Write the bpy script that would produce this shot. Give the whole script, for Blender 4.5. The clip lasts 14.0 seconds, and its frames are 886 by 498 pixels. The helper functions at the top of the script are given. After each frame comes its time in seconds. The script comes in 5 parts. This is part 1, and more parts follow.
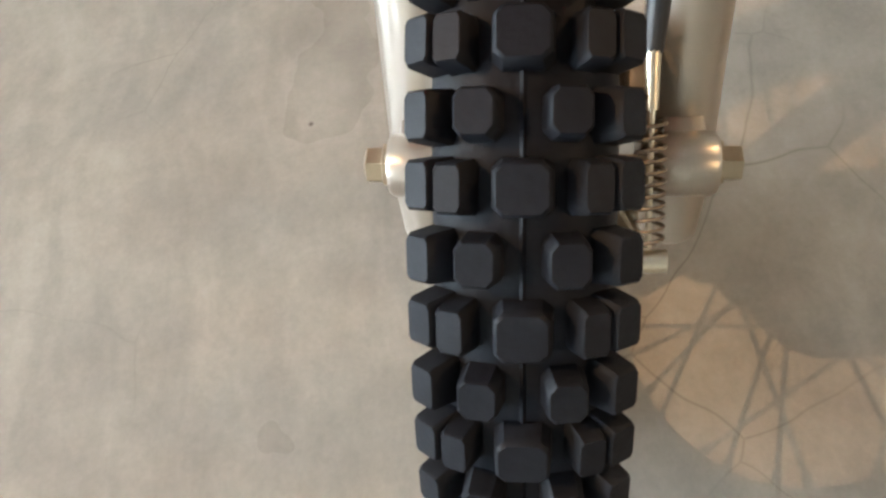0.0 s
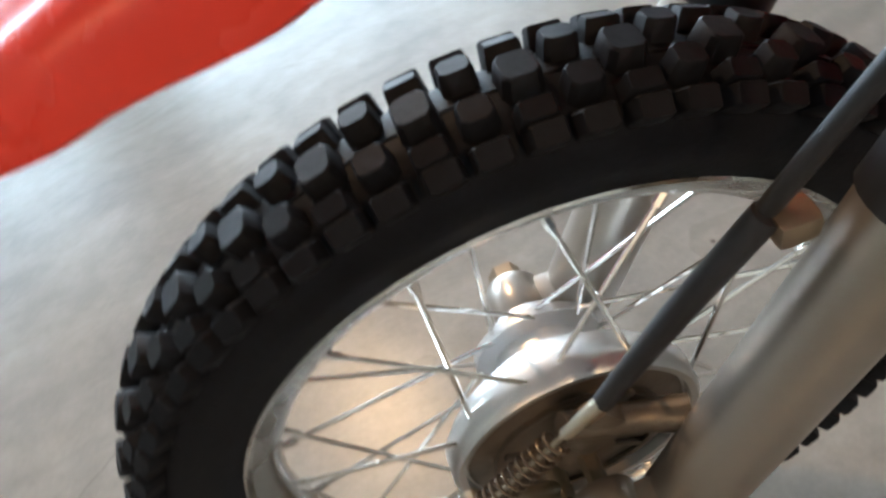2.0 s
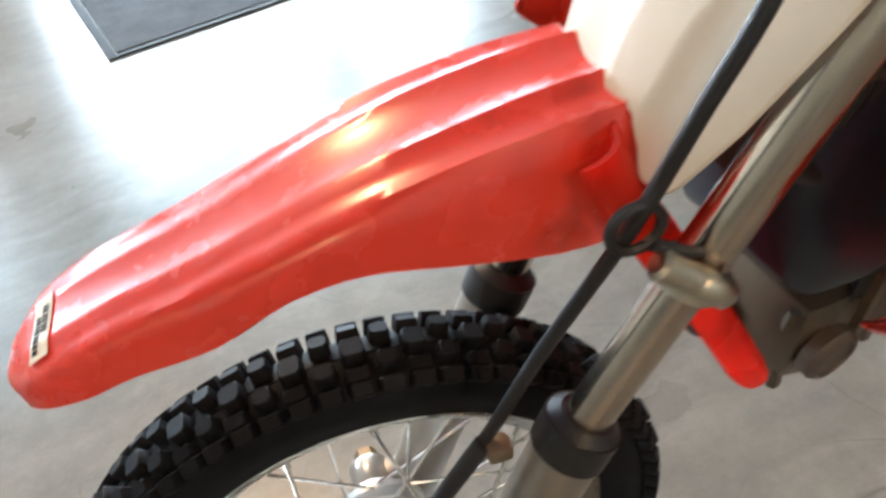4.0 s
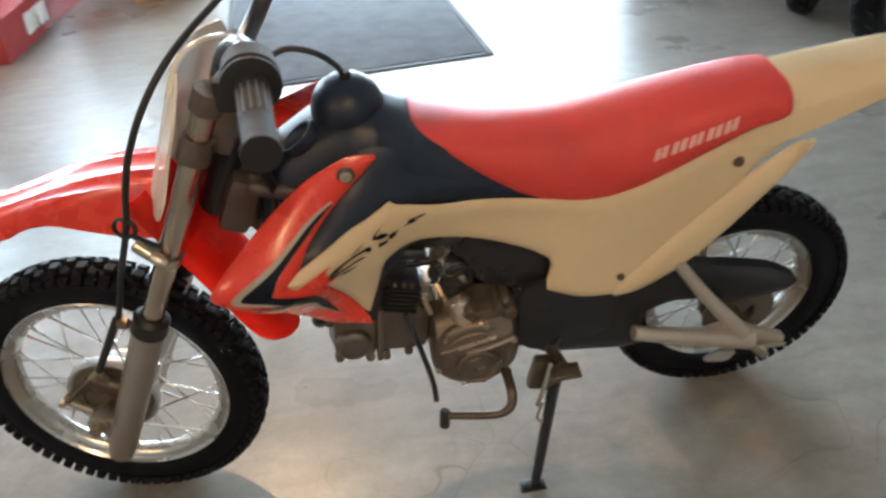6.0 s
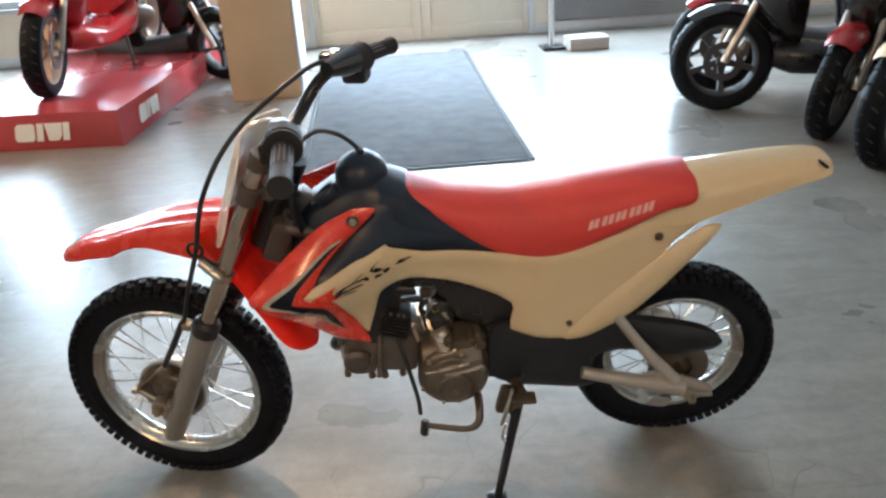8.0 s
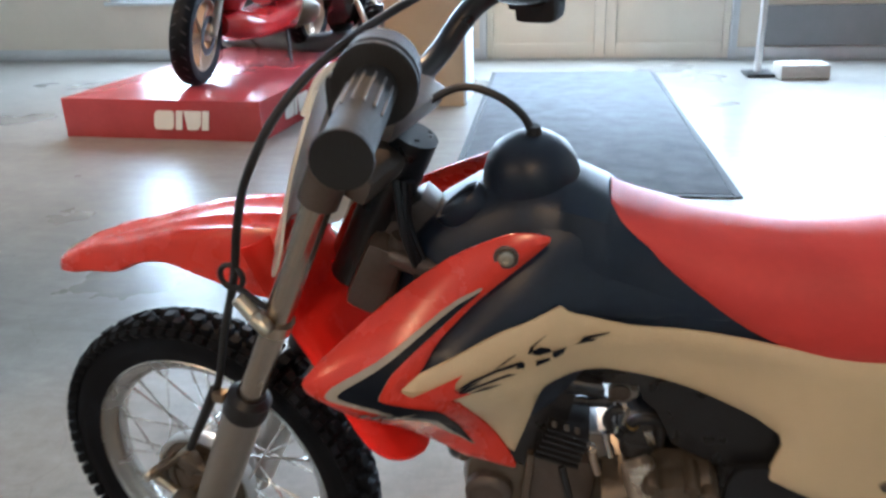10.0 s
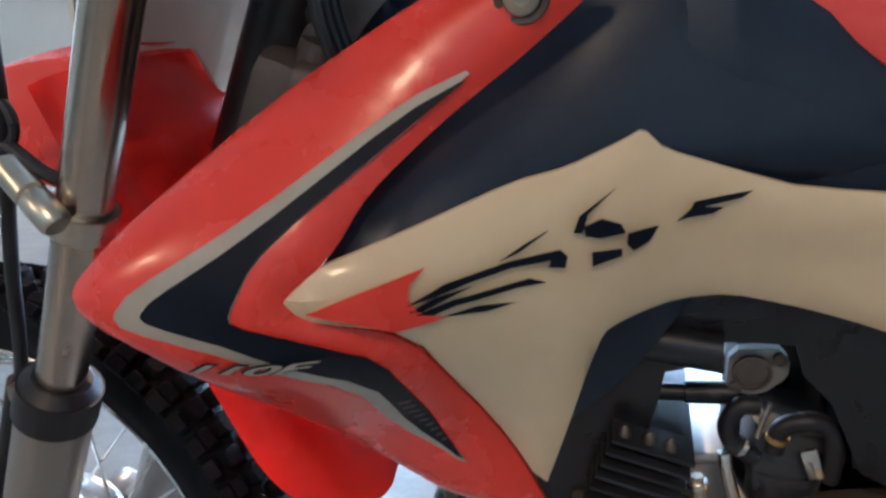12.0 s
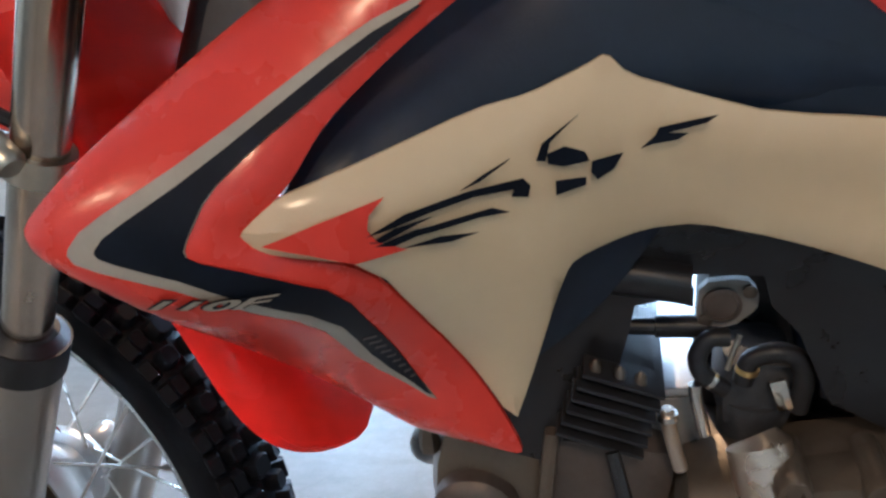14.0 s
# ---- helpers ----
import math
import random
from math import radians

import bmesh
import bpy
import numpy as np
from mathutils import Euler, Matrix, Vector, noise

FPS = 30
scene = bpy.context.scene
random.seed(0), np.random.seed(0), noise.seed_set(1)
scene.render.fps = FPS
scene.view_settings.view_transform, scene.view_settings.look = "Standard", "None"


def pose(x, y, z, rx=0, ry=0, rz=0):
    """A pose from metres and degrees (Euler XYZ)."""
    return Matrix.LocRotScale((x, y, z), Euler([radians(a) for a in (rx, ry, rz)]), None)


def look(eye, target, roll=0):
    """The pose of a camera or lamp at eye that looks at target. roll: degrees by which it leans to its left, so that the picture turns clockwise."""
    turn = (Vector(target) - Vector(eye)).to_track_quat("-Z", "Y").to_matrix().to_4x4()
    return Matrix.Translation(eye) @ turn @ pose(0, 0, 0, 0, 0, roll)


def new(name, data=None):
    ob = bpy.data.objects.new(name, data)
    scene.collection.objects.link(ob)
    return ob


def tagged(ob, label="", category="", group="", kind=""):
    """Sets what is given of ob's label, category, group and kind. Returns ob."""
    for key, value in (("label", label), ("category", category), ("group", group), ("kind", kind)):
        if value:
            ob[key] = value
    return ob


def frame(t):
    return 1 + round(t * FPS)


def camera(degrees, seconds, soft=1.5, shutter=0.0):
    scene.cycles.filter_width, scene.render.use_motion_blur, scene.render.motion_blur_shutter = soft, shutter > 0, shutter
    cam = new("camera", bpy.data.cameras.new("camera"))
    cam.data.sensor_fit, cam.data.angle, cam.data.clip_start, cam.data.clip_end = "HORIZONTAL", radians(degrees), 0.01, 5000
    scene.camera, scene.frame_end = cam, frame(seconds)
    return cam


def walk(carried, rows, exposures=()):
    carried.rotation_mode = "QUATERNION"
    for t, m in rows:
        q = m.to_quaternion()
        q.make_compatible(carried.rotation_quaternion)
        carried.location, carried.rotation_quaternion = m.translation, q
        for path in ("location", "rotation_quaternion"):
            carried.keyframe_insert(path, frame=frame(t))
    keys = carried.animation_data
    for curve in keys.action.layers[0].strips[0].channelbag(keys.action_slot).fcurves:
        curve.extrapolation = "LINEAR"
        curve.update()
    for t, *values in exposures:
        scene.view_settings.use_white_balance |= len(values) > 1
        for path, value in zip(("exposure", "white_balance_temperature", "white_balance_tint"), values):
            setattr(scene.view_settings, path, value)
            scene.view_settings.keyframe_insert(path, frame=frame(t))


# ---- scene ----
# camera and its walk
PATH = [
    (0, (-0.2683, -0.0203, 0.6406), (0.2268, 0.0702, -0.2235), -20.72),
    (0.5, (-0.2801, -0.0408, 0.6640), (0.2056, 0.1182, -0.1956), -25.09),
    (0.6, (-0.2834, -0.0488, 0.6771), (0.1953, 0.1407, -0.1802), -26.21),
    (0.8, (-0.2783, -0.0811, 0.7197), (0.1769, 0.1833, -0.1305), -27.14),
    (1.0, (-0.2443, -0.0953, 0.6932), (0.1990, 0.1596, -0.1178), -19.73),
    (1.5, (-0.1713, -0.1899, 0.7056), (0.1377, 0.3248, -0.0955), -25.87),
    (2.0, (-0.0840, -0.2985, 0.6786), (0.0496, 0.3778, -0.0358), -21.83),
    (2.2, (-0.0799, -0.3240, 0.6690), (0.0209, 0.3775, -0.0230), -19.02),
    (4.3, (-0.0424, -0.5167, 0.9136), (0.2463, 0.2398, 0.3268), -10.81),
    (4.5, (0.0183, -0.5598, 0.9384), (0.2928, 0.2134, 0.3667), -10.89),
    (5.0, (0.2049, -0.7011, 0.9659), (0.3644, 0.1103, 0.4035), -9.56),
    (5.5, (0.3128, -0.9734, 1.0509), (0.4305, -0.1503, 0.4953), -7.81),
    (5.6, (0.3288, -1.0128, 1.0763), (0.4607, -0.1907, 0.5224), -7.04),
    (6.0, (0.4583, -1.1805, 1.1273), (0.5403, -0.3355, 0.5990), -5.44),
    (6.5, (0.6182, -1.3665, 1.1530), (0.5979, -0.4789, 0.6929), -5.76),
    (7.0, (0.6043, -1.4991, 1.1708), (0.5865, -0.6021, 0.7291), -4.80),
    (7.5, (0.5752, -1.5744, 1.1989), (0.5810, -0.6642, 0.7846), -3.61),
    (8.0, (0.5831, -1.5792, 1.2018), (0.5886, -0.6659, 0.7945), -3.72),
    (8.5, (0.6217, -1.4853, 1.1711), (0.6035, -0.5808, 0.7450), -3.56),
    (9.0, (0.5843, -1.3240, 1.1391), (0.4949, -0.4320, 0.6961), -3.49),
    (11.5, (0.4788, -0.5965, 0.6620), (0.2627, 0.3560, 0.4475), -0.62),
    (12.0, (0.4780, -0.5939, 0.6476), (0.2631, 0.3541, 0.4131), -2.30),
    (12.5, (0.4795, -0.5941, 0.6417), (0.2776, 0.3465, 0.3687), -2.01),
    (13.0, (0.4810, -0.5916, 0.6346), (0.2723, 0.3400, 0.3370), -2.61),
    (13.5, (0.4841, -0.5892, 0.6352), (0.2917, 0.3469, 0.3408), -2.56),
    (14.0, (0.4873, -0.5896, 0.6339), (0.2895, 0.3487, 0.3503), -3.16),
]
cam = camera(56.74, 14.0, soft=2.6, shutter=0.5)
walk(cam, [(t, look(eye, target, roll)) for t, eye, target, roll in PATH], [(0, 0.9, 6750, 10), (0.5, 1.4, 6750, 10), (1.0, 0.8, 6650, 10), (1.5, 0.65, 6550, 10), (2.0, 0.35, 6150, 10), (2.2, 0.1, 5950, 10), (4.5, 0.45, 6350, 10), (5.0, 0.5, 6250, 10), (5.5, 0.35, 6250, 10), (6.0, 0.35, 6250, 10), (6.5, 0.18, 6150, 10), (9.0, 0.22, 6050, 10), (11.5, 0.05, 5000, 10), (12.0, 0.35, 5000, 10), (12.5, 0.55, 5000, 10), (14.0, 0.4, 5100, 10)])

# world and lights
world = bpy.data.worlds.new("sky")
scene.world = world
world.use_nodes = True
wn = world.node_tree.nodes
sky = wn.new("ShaderNodeTexSky")
sky.sky_type, sky.sun_disc = "NISHITA", False
sky.sun_elevation, sky.sun_rotation = radians(40), radians(200)
world.node_tree.links.new(sky.outputs[0], wn["Background"].inputs[0])
wn["Background"].inputs[1].default_value = 0.12
scene.view_settings.exposure = 0.0


def lamp(name, kind, m, energy, color, **more):
    data = bpy.data.lights.new(name, kind)
    data.energy, data.color = energy, color
    for key, value in more.items():
        if key == "size":
            data.size = value
        elif key == "size_y":
            data.shape, data.size_y = "RECTANGLE", value
        elif key == "radius":
            data.shadow_soft_size = value
        elif key == "cone":
            data.spot_size, data.spot_blend = radians(value), 0.6
    ob = new(name, data)
    ob.matrix_world = m
    return ob


# daylight in the openings of the glazed front, and warm spots under the ceiling
DAY = (0.72, 0.88, 1.0)
for x0, x1, z0, z1 in ((-3.4, -1.15, 0.5, 2.5), (-0.28, 1.42, 0.5, 2.5), (1.66, 2.76, 0.5, 2.5)):
    lamp("window_daylight", "AREA", pose((x0 + x1) / 2, 5.46, (z0 + z1) / 2, -90, 0, 0), 58 * (x1 - x0) * (z1 - z0), DAY, size=x1 - x0, size_y=z1 - z0)
WARM = (1.0, 0.62, 0.31)
lamp("spot_lamp", "SPOT", look((-0.18, 2.1, 2.72), (0.1, -0.25, 0)), 165, WARM, radius=0.012, cone=40)
# two unseen fill spots, added to warm the near side of the bike
lamp("spot_lamp", "SPOT", look((0.7, -3.2, 2.72), (0.6, -0.2, 0.5)), 105, WARM, radius=0.18, cone=85)
lamp("spot_lamp", "SPOT", look((-2.9, -3.5, 2.72), (-0.2, 0.0, 0.4)), 100, WARM, radius=0.18, cone=85)

# another unseen fill spot, added to brighten the platform and column
lamp("spot_lamp", "SPOT", look((-3.2, 1.7, 2.72), (-0.9, 3.4, 0.5)), 230, WARM, radius=0.18, cone=85)

# materials


def material(name, color, rough=0.5, metal=0.0, var=0.15, scale=20.0, bump=0.0, bump_scale=80.0, coat=0.0, rough_var=0.1, hue=None):
    """A principled material with colour variation at two scales, uneven gloss and fine relief."""
    mt = bpy.data.materials.new(name)
    mt.use_nodes = True
    nt = mt.node_tree
    n, l = nt.nodes, nt.links
    b = n["Principled BSDF"]
    co = n.new("ShaderNodeTexCoord")
    big, fine = n.new("ShaderNodeTexNoise"), n.new("ShaderNodeTexNoise")
    big.inputs["Scale"].default_value, big.inputs["Detail"].default_value = scale, 5
    fine.inputs["Scale"].default_value, fine.inputs["Detail"].default_value = scale * 9, 3
    for t in (big, fine):
        l.new(co.outputs["Object"], t.inputs["Vector"])
    add = n.new("ShaderNodeMath")
    add.operation = "MULTIPLY_ADD"
    l.new(fine.outputs[0], add.inputs[0])
    add.inputs[1].default_value = 0.4
    l.new(big.outputs[0], add.inputs[2])
    ramp = n.new("ShaderNodeValToRGB")
    dark = [c * (1 - var) for c in color]
    light = [min(1, c * (1 + var)) for c in (hue or color)]
    ramp.color_ramp.elements[0].color, ramp.color_ramp.elements[1].color = (*dark, 1), (*light, 1)
    ramp.color_ramp.elements[0].position, ramp.color_ramp.elements[1].position = 0.3, 1.0
    l.new(add.outputs[0], ramp.inputs[0])
    l.new(ramp.outputs[0], b.inputs["Base Color"])
    rr = n.new("ShaderNodeMapRange")
    rr.inputs["From Min"].default_value, rr.inputs["From Max"].default_value = 0.15, 0.85
    rr.inputs["To Min"].default_value, rr.inputs["To Max"].default_value = max(0.02, rough - rough_var), min(1, rough + rough_var)
    l.new(big.outputs[0], rr.inputs["Value"])
    l.new(rr.outputs[0], b.inputs["Roughness"])
    b.inputs["Metallic"].default_value = metal
    b.inputs["Coat Weight"].default_value = coat
    b.inputs["Coat Roughness"].default_value = 0.08
    if bump:
        bn, bt = n.new("ShaderNodeBump"), n.new("ShaderNodeTexNoise")
        bt.inputs["Scale"].default_value, bt.inputs["Detail"].default_value = bump_scale, 4
        l.new(co.outputs["Object"], bt.inputs["Vector"])
        bn.inputs["Strength"].default_value, bn.inputs["Distance"].default_value = bump, 0.002
        l.new(bt.outputs[0], bn.inputs["Height"])
        l.new(bn.outputs[0], b.inputs["Normal"])
    return mt


def concrete_floor():
    """Polished concrete: grey-beige clouds, thin cracks and uneven gloss."""
    mt = material("polished_concrete", (0.195, 0.182, 0.162), 0.30, 0, 0.13, 1.3, 0.06, 30, rough_var=0.08, hue=(0.23, 0.215, 0.19))
    nt = mt.node_tree
    n, l = nt.nodes, nt.links
    b = n["Principled BSDF"]
    b.inputs["Specular IOR Level"].default_value = 0.32
    ramp = next(x for x in n if x.type == "VALTORGB")
    co = next(x for x in n if x.type == "TEX_COORD")
    warp = n.new("ShaderNodeTexNoise")
    warp.inputs["Scale"].default_value, warp.inputs["Detail"].default_value = 4, 2.5
    l.new(co.outputs["Object"], warp.inputs["Vector"])
    mixv = n.new("ShaderNodeMix")
    mixv.data_type = "VECTOR"
    mixv.inputs["Factor"].default_value = 0.11
    l.new(co.outputs["Object"], mixv.inputs[4])
    l.new(warp.outputs["Color"], mixv.inputs[5])
    vor = n.new("ShaderNodeTexVoronoi")
    vor.feature = "DISTANCE_TO_EDGE"
    vor.inputs["Scale"].default_value = 5.2
    l.new(mixv.outputs[1], vor.inputs["Vector"])
    vor.inputs["Randomness"].default_value = 1.0
    cr = n.new("ShaderNodeValToRGB")
    cr.color_ramp.elements[0].color, cr.color_ramp.elements[1].color = (1, 1, 1, 1), (0, 0, 0, 1)
    cr.color_ramp.elements[1].position = 0.0055
    l.new(vor.outputs["Distance"], cr.inputs[0])
    gate = n.new("ShaderNodeTexNoise")
    gate.inputs["Scale"].default_value = 2.3
    l.new(co.outputs["Object"], gate.inputs["Vector"])
    gr = n.new("ShaderNodeValToRGB")
    gr.color_ramp.elements[0].position, gr.color_ramp.elements[1].position = 0.50, 0.64
    l.new(gate.outputs[0], gr.inputs[0])
    mul = n.new("ShaderNodeMath")
    mul.operation = "MULTIPLY"
    l.new(cr.outputs[0], mul.inputs[0])
    l.new(gr.outputs[0], mul.inputs[1])
    mul2 = n.new("ShaderNodeMath")
    mul2.operation = "MULTIPLY"
    l.new(mul.outputs[0], mul2.inputs[0])
    mul2.inputs[1].default_value = 0.62
    # pale trowel clouds
    cl = n.new("ShaderNodeTexNoise")
    cl.inputs["Scale"].default_value, cl.inputs["Detail"].default_value, cl.inputs["Roughness"].default_value = 7, 8, 0.62
    l.new(mixv.outputs[1], cl.inputs["Vector"])
    clr = n.new("ShaderNodeMapRange")
    clr.inputs["From Min"].default_value, clr.inputs["From Max"].default_value = 0.1, 0.9
    clr.inputs["To Min"].default_value, clr.inputs["To Max"].default_value = 0.74, 1.26
    l.new(cl.outputs[0], clr.inputs["Value"])
    cm = n.new("ShaderNodeMix")
    cm.data_type, cm.blend_type = "RGBA", "MULTIPLY"
    cm.inputs["Factor"].default_value = 1
    # grit and fine mottling
    grit, spot = n.new("ShaderNodeTexNoise"), n.new("ShaderNodeTexNoise")
    for tex, size, rough in ((grit, 160, 0.7), (spot, 26, 0.75)):
        tex.inputs["Scale"].default_value, tex.inputs["Detail"].default_value, tex.inputs["Roughness"].default_value = size, 5, rough
        l.new(co.outputs["Object"], tex.inputs["Vector"])
    both = n.new("ShaderNodeMath")
    both.operation = "MULTIPLY_ADD"
    l.new(grit.outputs[0], both.inputs[0])
    both.inputs[1].default_value = 0.5
    l.new(spot.outputs[0], both.inputs[2])
    gm = n.new("ShaderNodeMapRange")
    gm.inputs["From Min"].default_value, gm.inputs["From Max"].default_value = 0.5, 1.0
    gm.inputs["To Min"].default_value, gm.inputs["To Max"].default_value = 0.86, 1.14
    l.new(both.outputs[0], gm.inputs["Value"])
    two = n.new("ShaderNodeMath")
    two.operation = "MULTIPLY"
    l.new(clr.outputs[0], two.inputs[0])
    l.new(gm.outputs[0], two.inputs[1])
    l.new(ramp.outputs[0], cm.inputs[6])
    l.new(two.outputs[0], cm.inputs[7])
    mix = n.new("ShaderNodeMix")
    mix.data_type = "RGBA"
    l.new(mul2.outputs[0], mix.inputs[0])
    l.new(cm.outputs[2], mix.inputs[6])
    mix.inputs[7].default_value = (0.1, 0.085, 0.07, 1)
    # long trowel sweeps and a few dark specks
    sweep, sw, dot, dr = n.new("ShaderNodeTexNoise"), n.new("ShaderNodeMapping"), n.new("ShaderNodeTexVoronoi"), n.new("ShaderNodeValToRGB")
    sw.inputs["Scale"].default_value, sw.inputs["Rotation"].default_value = (1.6, 9.0, 1.0), (0, 0, 0.5)
    l.new(mixv.outputs[1], sw.inputs["Vector"])
    sweep.inputs["Scale"].default_value, sweep.inputs["Detail"].default_value, sweep.inputs["Distortion"].default_value = 1.7, 6, 1.4
    l.new(sw.outputs[0], sweep.inputs["Vector"])
    sm = n.new("ShaderNodeMapRange")
    sm.inputs["From Min"].default_value, sm.inputs["From Max"].default_value = 0.25, 0.75
    sm.inputs["To Min"].default_value, sm.inputs["To Max"].default_value = 0.86, 1.12
    l.new(sweep.outputs[0], sm.inputs["Value"])
    dot.inputs["Scale"].default_value = 7
    l.new(co.outputs["Object"], dot.inputs["Vector"])
    dr.color_ramp.elements[0].color, dr.color_ramp.elements[1].color = (0.25, 0.22, 0.2, 1), (1, 1, 1, 1)
    dr.color_ramp.elements[0].position, dr.color_ramp.elements[1].position = 0.018, 0.030
    l.new(dot.outputs["Distance"], dr.inputs[0])
    m1, m2 = n.new("ShaderNodeMix"), n.new("ShaderNodeMix")
    for node in (m1, m2):
        node.data_type, node.blend_type = "RGBA", "MULTIPLY"
        node.inputs["Factor"].default_value = 1
    l.new(mix.outputs[2], m1.inputs[6])
    l.new(sm.outputs[0], m1.inputs[7])
    l.new(m1.outputs[2], m2.inputs[6])
    l.new(dr.outputs[0], m2.inputs[7])
    l.new(m2.outputs[2], b.inputs["Base Color"])
    return mt


M_FLOOR = concrete_floor()
M_WALL = material("cream_paint", (0.62, 0.56, 0.47), 0.6, 0, 0.06, 3, 0.1, 150)
M_CEIL = material("grey_plaster", (0.36, 0.35, 0.34), 0.8, 0, 0.05, 3, 0.1, 90)
M_DOOR = material("grey_cream_lacquer", (0.66, 0.61, 0.52), 0.4, 0, 0.05, 4, 0.03, 120)
M_FRAME = material("grey_aluminium", (0.5, 0.52, 0.54), 0.4, 0.7, 0.08, 15, 0.03, 200)
M_MAT = material("dark_grey_carpet", (0.055, 0.058, 0.066), 0.95, 0, 0.45, 9, 0.9, 420, hue=(0.085, 0.09, 0.1))
M_MATRIM = material("black_rubber_border", (0.02, 0.02, 0.022), 0.75, 0, 0.2, 30, 0.2, 150)
M_COL = material("beige_column_paint", (0.50, 0.37, 0.24), 0.5, 0, 0.07, 5, 0.1, 120)
M_COLSIDE = material("pale_blue_column_side", (0.62, 0.66, 0.72), 0.5, 0, 0.06, 5, 0.1, 120)
M_PLAT = material("red_laminate", (0.36, 0.045, 0.05), 0.20, 0, 0.1, 4, 0.03, 120, hue=(0.40, 0.055, 0.06))
M_WHITE = material("white_vinyl", (0.8, 0.78, 0.74), 0.45, 0, 0.05, 20)
M_RED = material("red_plastic", (0.76, 0.050, 0.026), 0.27, 0, 0.02, 30, 0.0, 60, coat=0.12, rough_var=0.03)
M_SEAT = material("red_seat_vinyl", (0.66, 0.05, 0.04), 0.46, 0, 0.08, 14, 0.35, 900, hue=(0.7, 0.06, 0.045))
M_WPL = material("white_plastic", (0.72, 0.55, 0.335), 0.22, 0, 0.04, 8, 0.04, 60, rough_var=0.05)
M_BLACK = material("black_plastic", (0.010, 0.018, 0.036), 0.40, 0, 0.2, 20, 0.05, 500)
M_CASE = material("black_case_plastic", (0.013, 0.014, 0.018), 0.42, 0, 0.25, 20, 0.06, 400)
M_DECAL = material("black_vinyl_decal", (0.006, 0.009, 0.017), 0.5, 0, 0.3, 40)
M_SILVERDECAL = material("silver_vinyl_decal", (0.40, 0.35, 0.28), 0.45, 0.0, 0.1, 40)
M_RUBBER = material("tyre_rubber", (0.0045, 0.0052, 0.0080), 0.55, 0, 0.35, 35, 0.12, 260, hue=(0.008, 0.0092, 0.0125))
M_ALU = material("brushed_aluminium", (0.68, 0.68, 0.68), 0.36, 1.0, 0.1, 25, 0.05, 250)
M_RIM = material("polished_rim_alloy", (0.52, 0.50, 0.47), 0.25, 1.0, 0.1, 25, 0.05, 250)
M_CHROME = material("chromed_steel", (0.78, 0.76, 0.72), 0.14, 1.0, 0.05, 25)
M_FORK = material("silver_fork_paint", (0.36, 0.325, 0.285), 0.3, 0.75, 0.03, 60, 0.0, 200, rough_var=0.02)
M_ENGINE = material("grey_engine_paint", (0.165, 0.132, 0.10), 0.36, 0.6, 0.18, 25, 0.2, 120)
M_STEEL = material("zinc_plated_steel", (0.55, 0.50, 0.40), 0.32, 1.0, 0.15, 30)
M_BRASS = material("yellow_zinc", (0.66, 0.45, 0.18), 0.3, 1.0, 0.12, 40)
M_FRAMEP = material("black_frame_paint", (0.014, 0.014, 0.016), 0.3, 0, 0.2, 20, 0.05, 120)
M_GREYSWING = material("grey_swingarm_paint", (0.44, 0.40, 0.35), 0.38, 0.4, 0.1, 18, 0.08, 160)
M_CABLE = material("black_cable_sheath", (0.015, 0.015, 0.017), 0.45, 0, 0.2, 30)
M_STICKER = material("cream_paper_sticker", (0.75, 0.68, 0.55), 0.5, 0, 0.08, 60)
M_BRONZE = material("bronze_cast_rim", (0.46, 0.36, 0.28), 0.35, 0.8, 0.12, 20)
M_DARKRED = material("dark_red_lacquer", (0.30, 0.012, 0.014), 0.18, 0, 0.1, 8, coat=0.4)
M_GLOSSBLK = material("gloss_black_lacquer", (0.012, 0.012, 0.014), 0.16, 0, 0.1, 8, coat=0.4)
M_GREYPL = material("dark_grey_plastic", (0.05, 0.052, 0.058), 0.5, 0, 0.15, 20, 0.2, 400)
M_STONE = material("cast_concrete", (0.4, 0.38, 0.35), 0.8, 0, 0.15, 20, 0.5, 120)
M_GRIP = material("matte_black_rubber", (0.012, 0.012, 0.013), 0.75, 0, 0.25, 40, 0.3, 600)
# chrome with the brown reflection of its surroundings put into the base colour
M_STANCHION = material("brown_tinted_chrome", (0.52, 0.44, 0.36), 0.2, 1.0, 0.06, 25)
M_PLATEW = material("glossy_white_plastic", (0.84, 0.78, 0.66), 0.16, 0, 0.03, 8, 0.03, 60, rough_var=0.04)
M_DARKLUG = material("dark_zinc_lug", (0.30, 0.24, 0.17), 0.4, 0.8, 0.15, 40)
M_YOKE = material("dark_brown_cast_metal", (0.12, 0.095, 0.08), 0.45, 0.4, 0.2, 25, 0.15, 160)
M_DULL = material("dull_dark_steel", (0.16, 0.13, 0.10), 0.45, 0.8, 0.2, 30, 0.1, 150)
M_TAN = material("bright_tan_casting", (0.62, 0.52, 0.42), 0.3, 0.85, 0.12, 30, 0.1, 150)
M_SILL = material("grey_plinth_paint", (0.2, 0.2, 0.21), 0.6, 0, 0.1, 6, 0.1, 120)
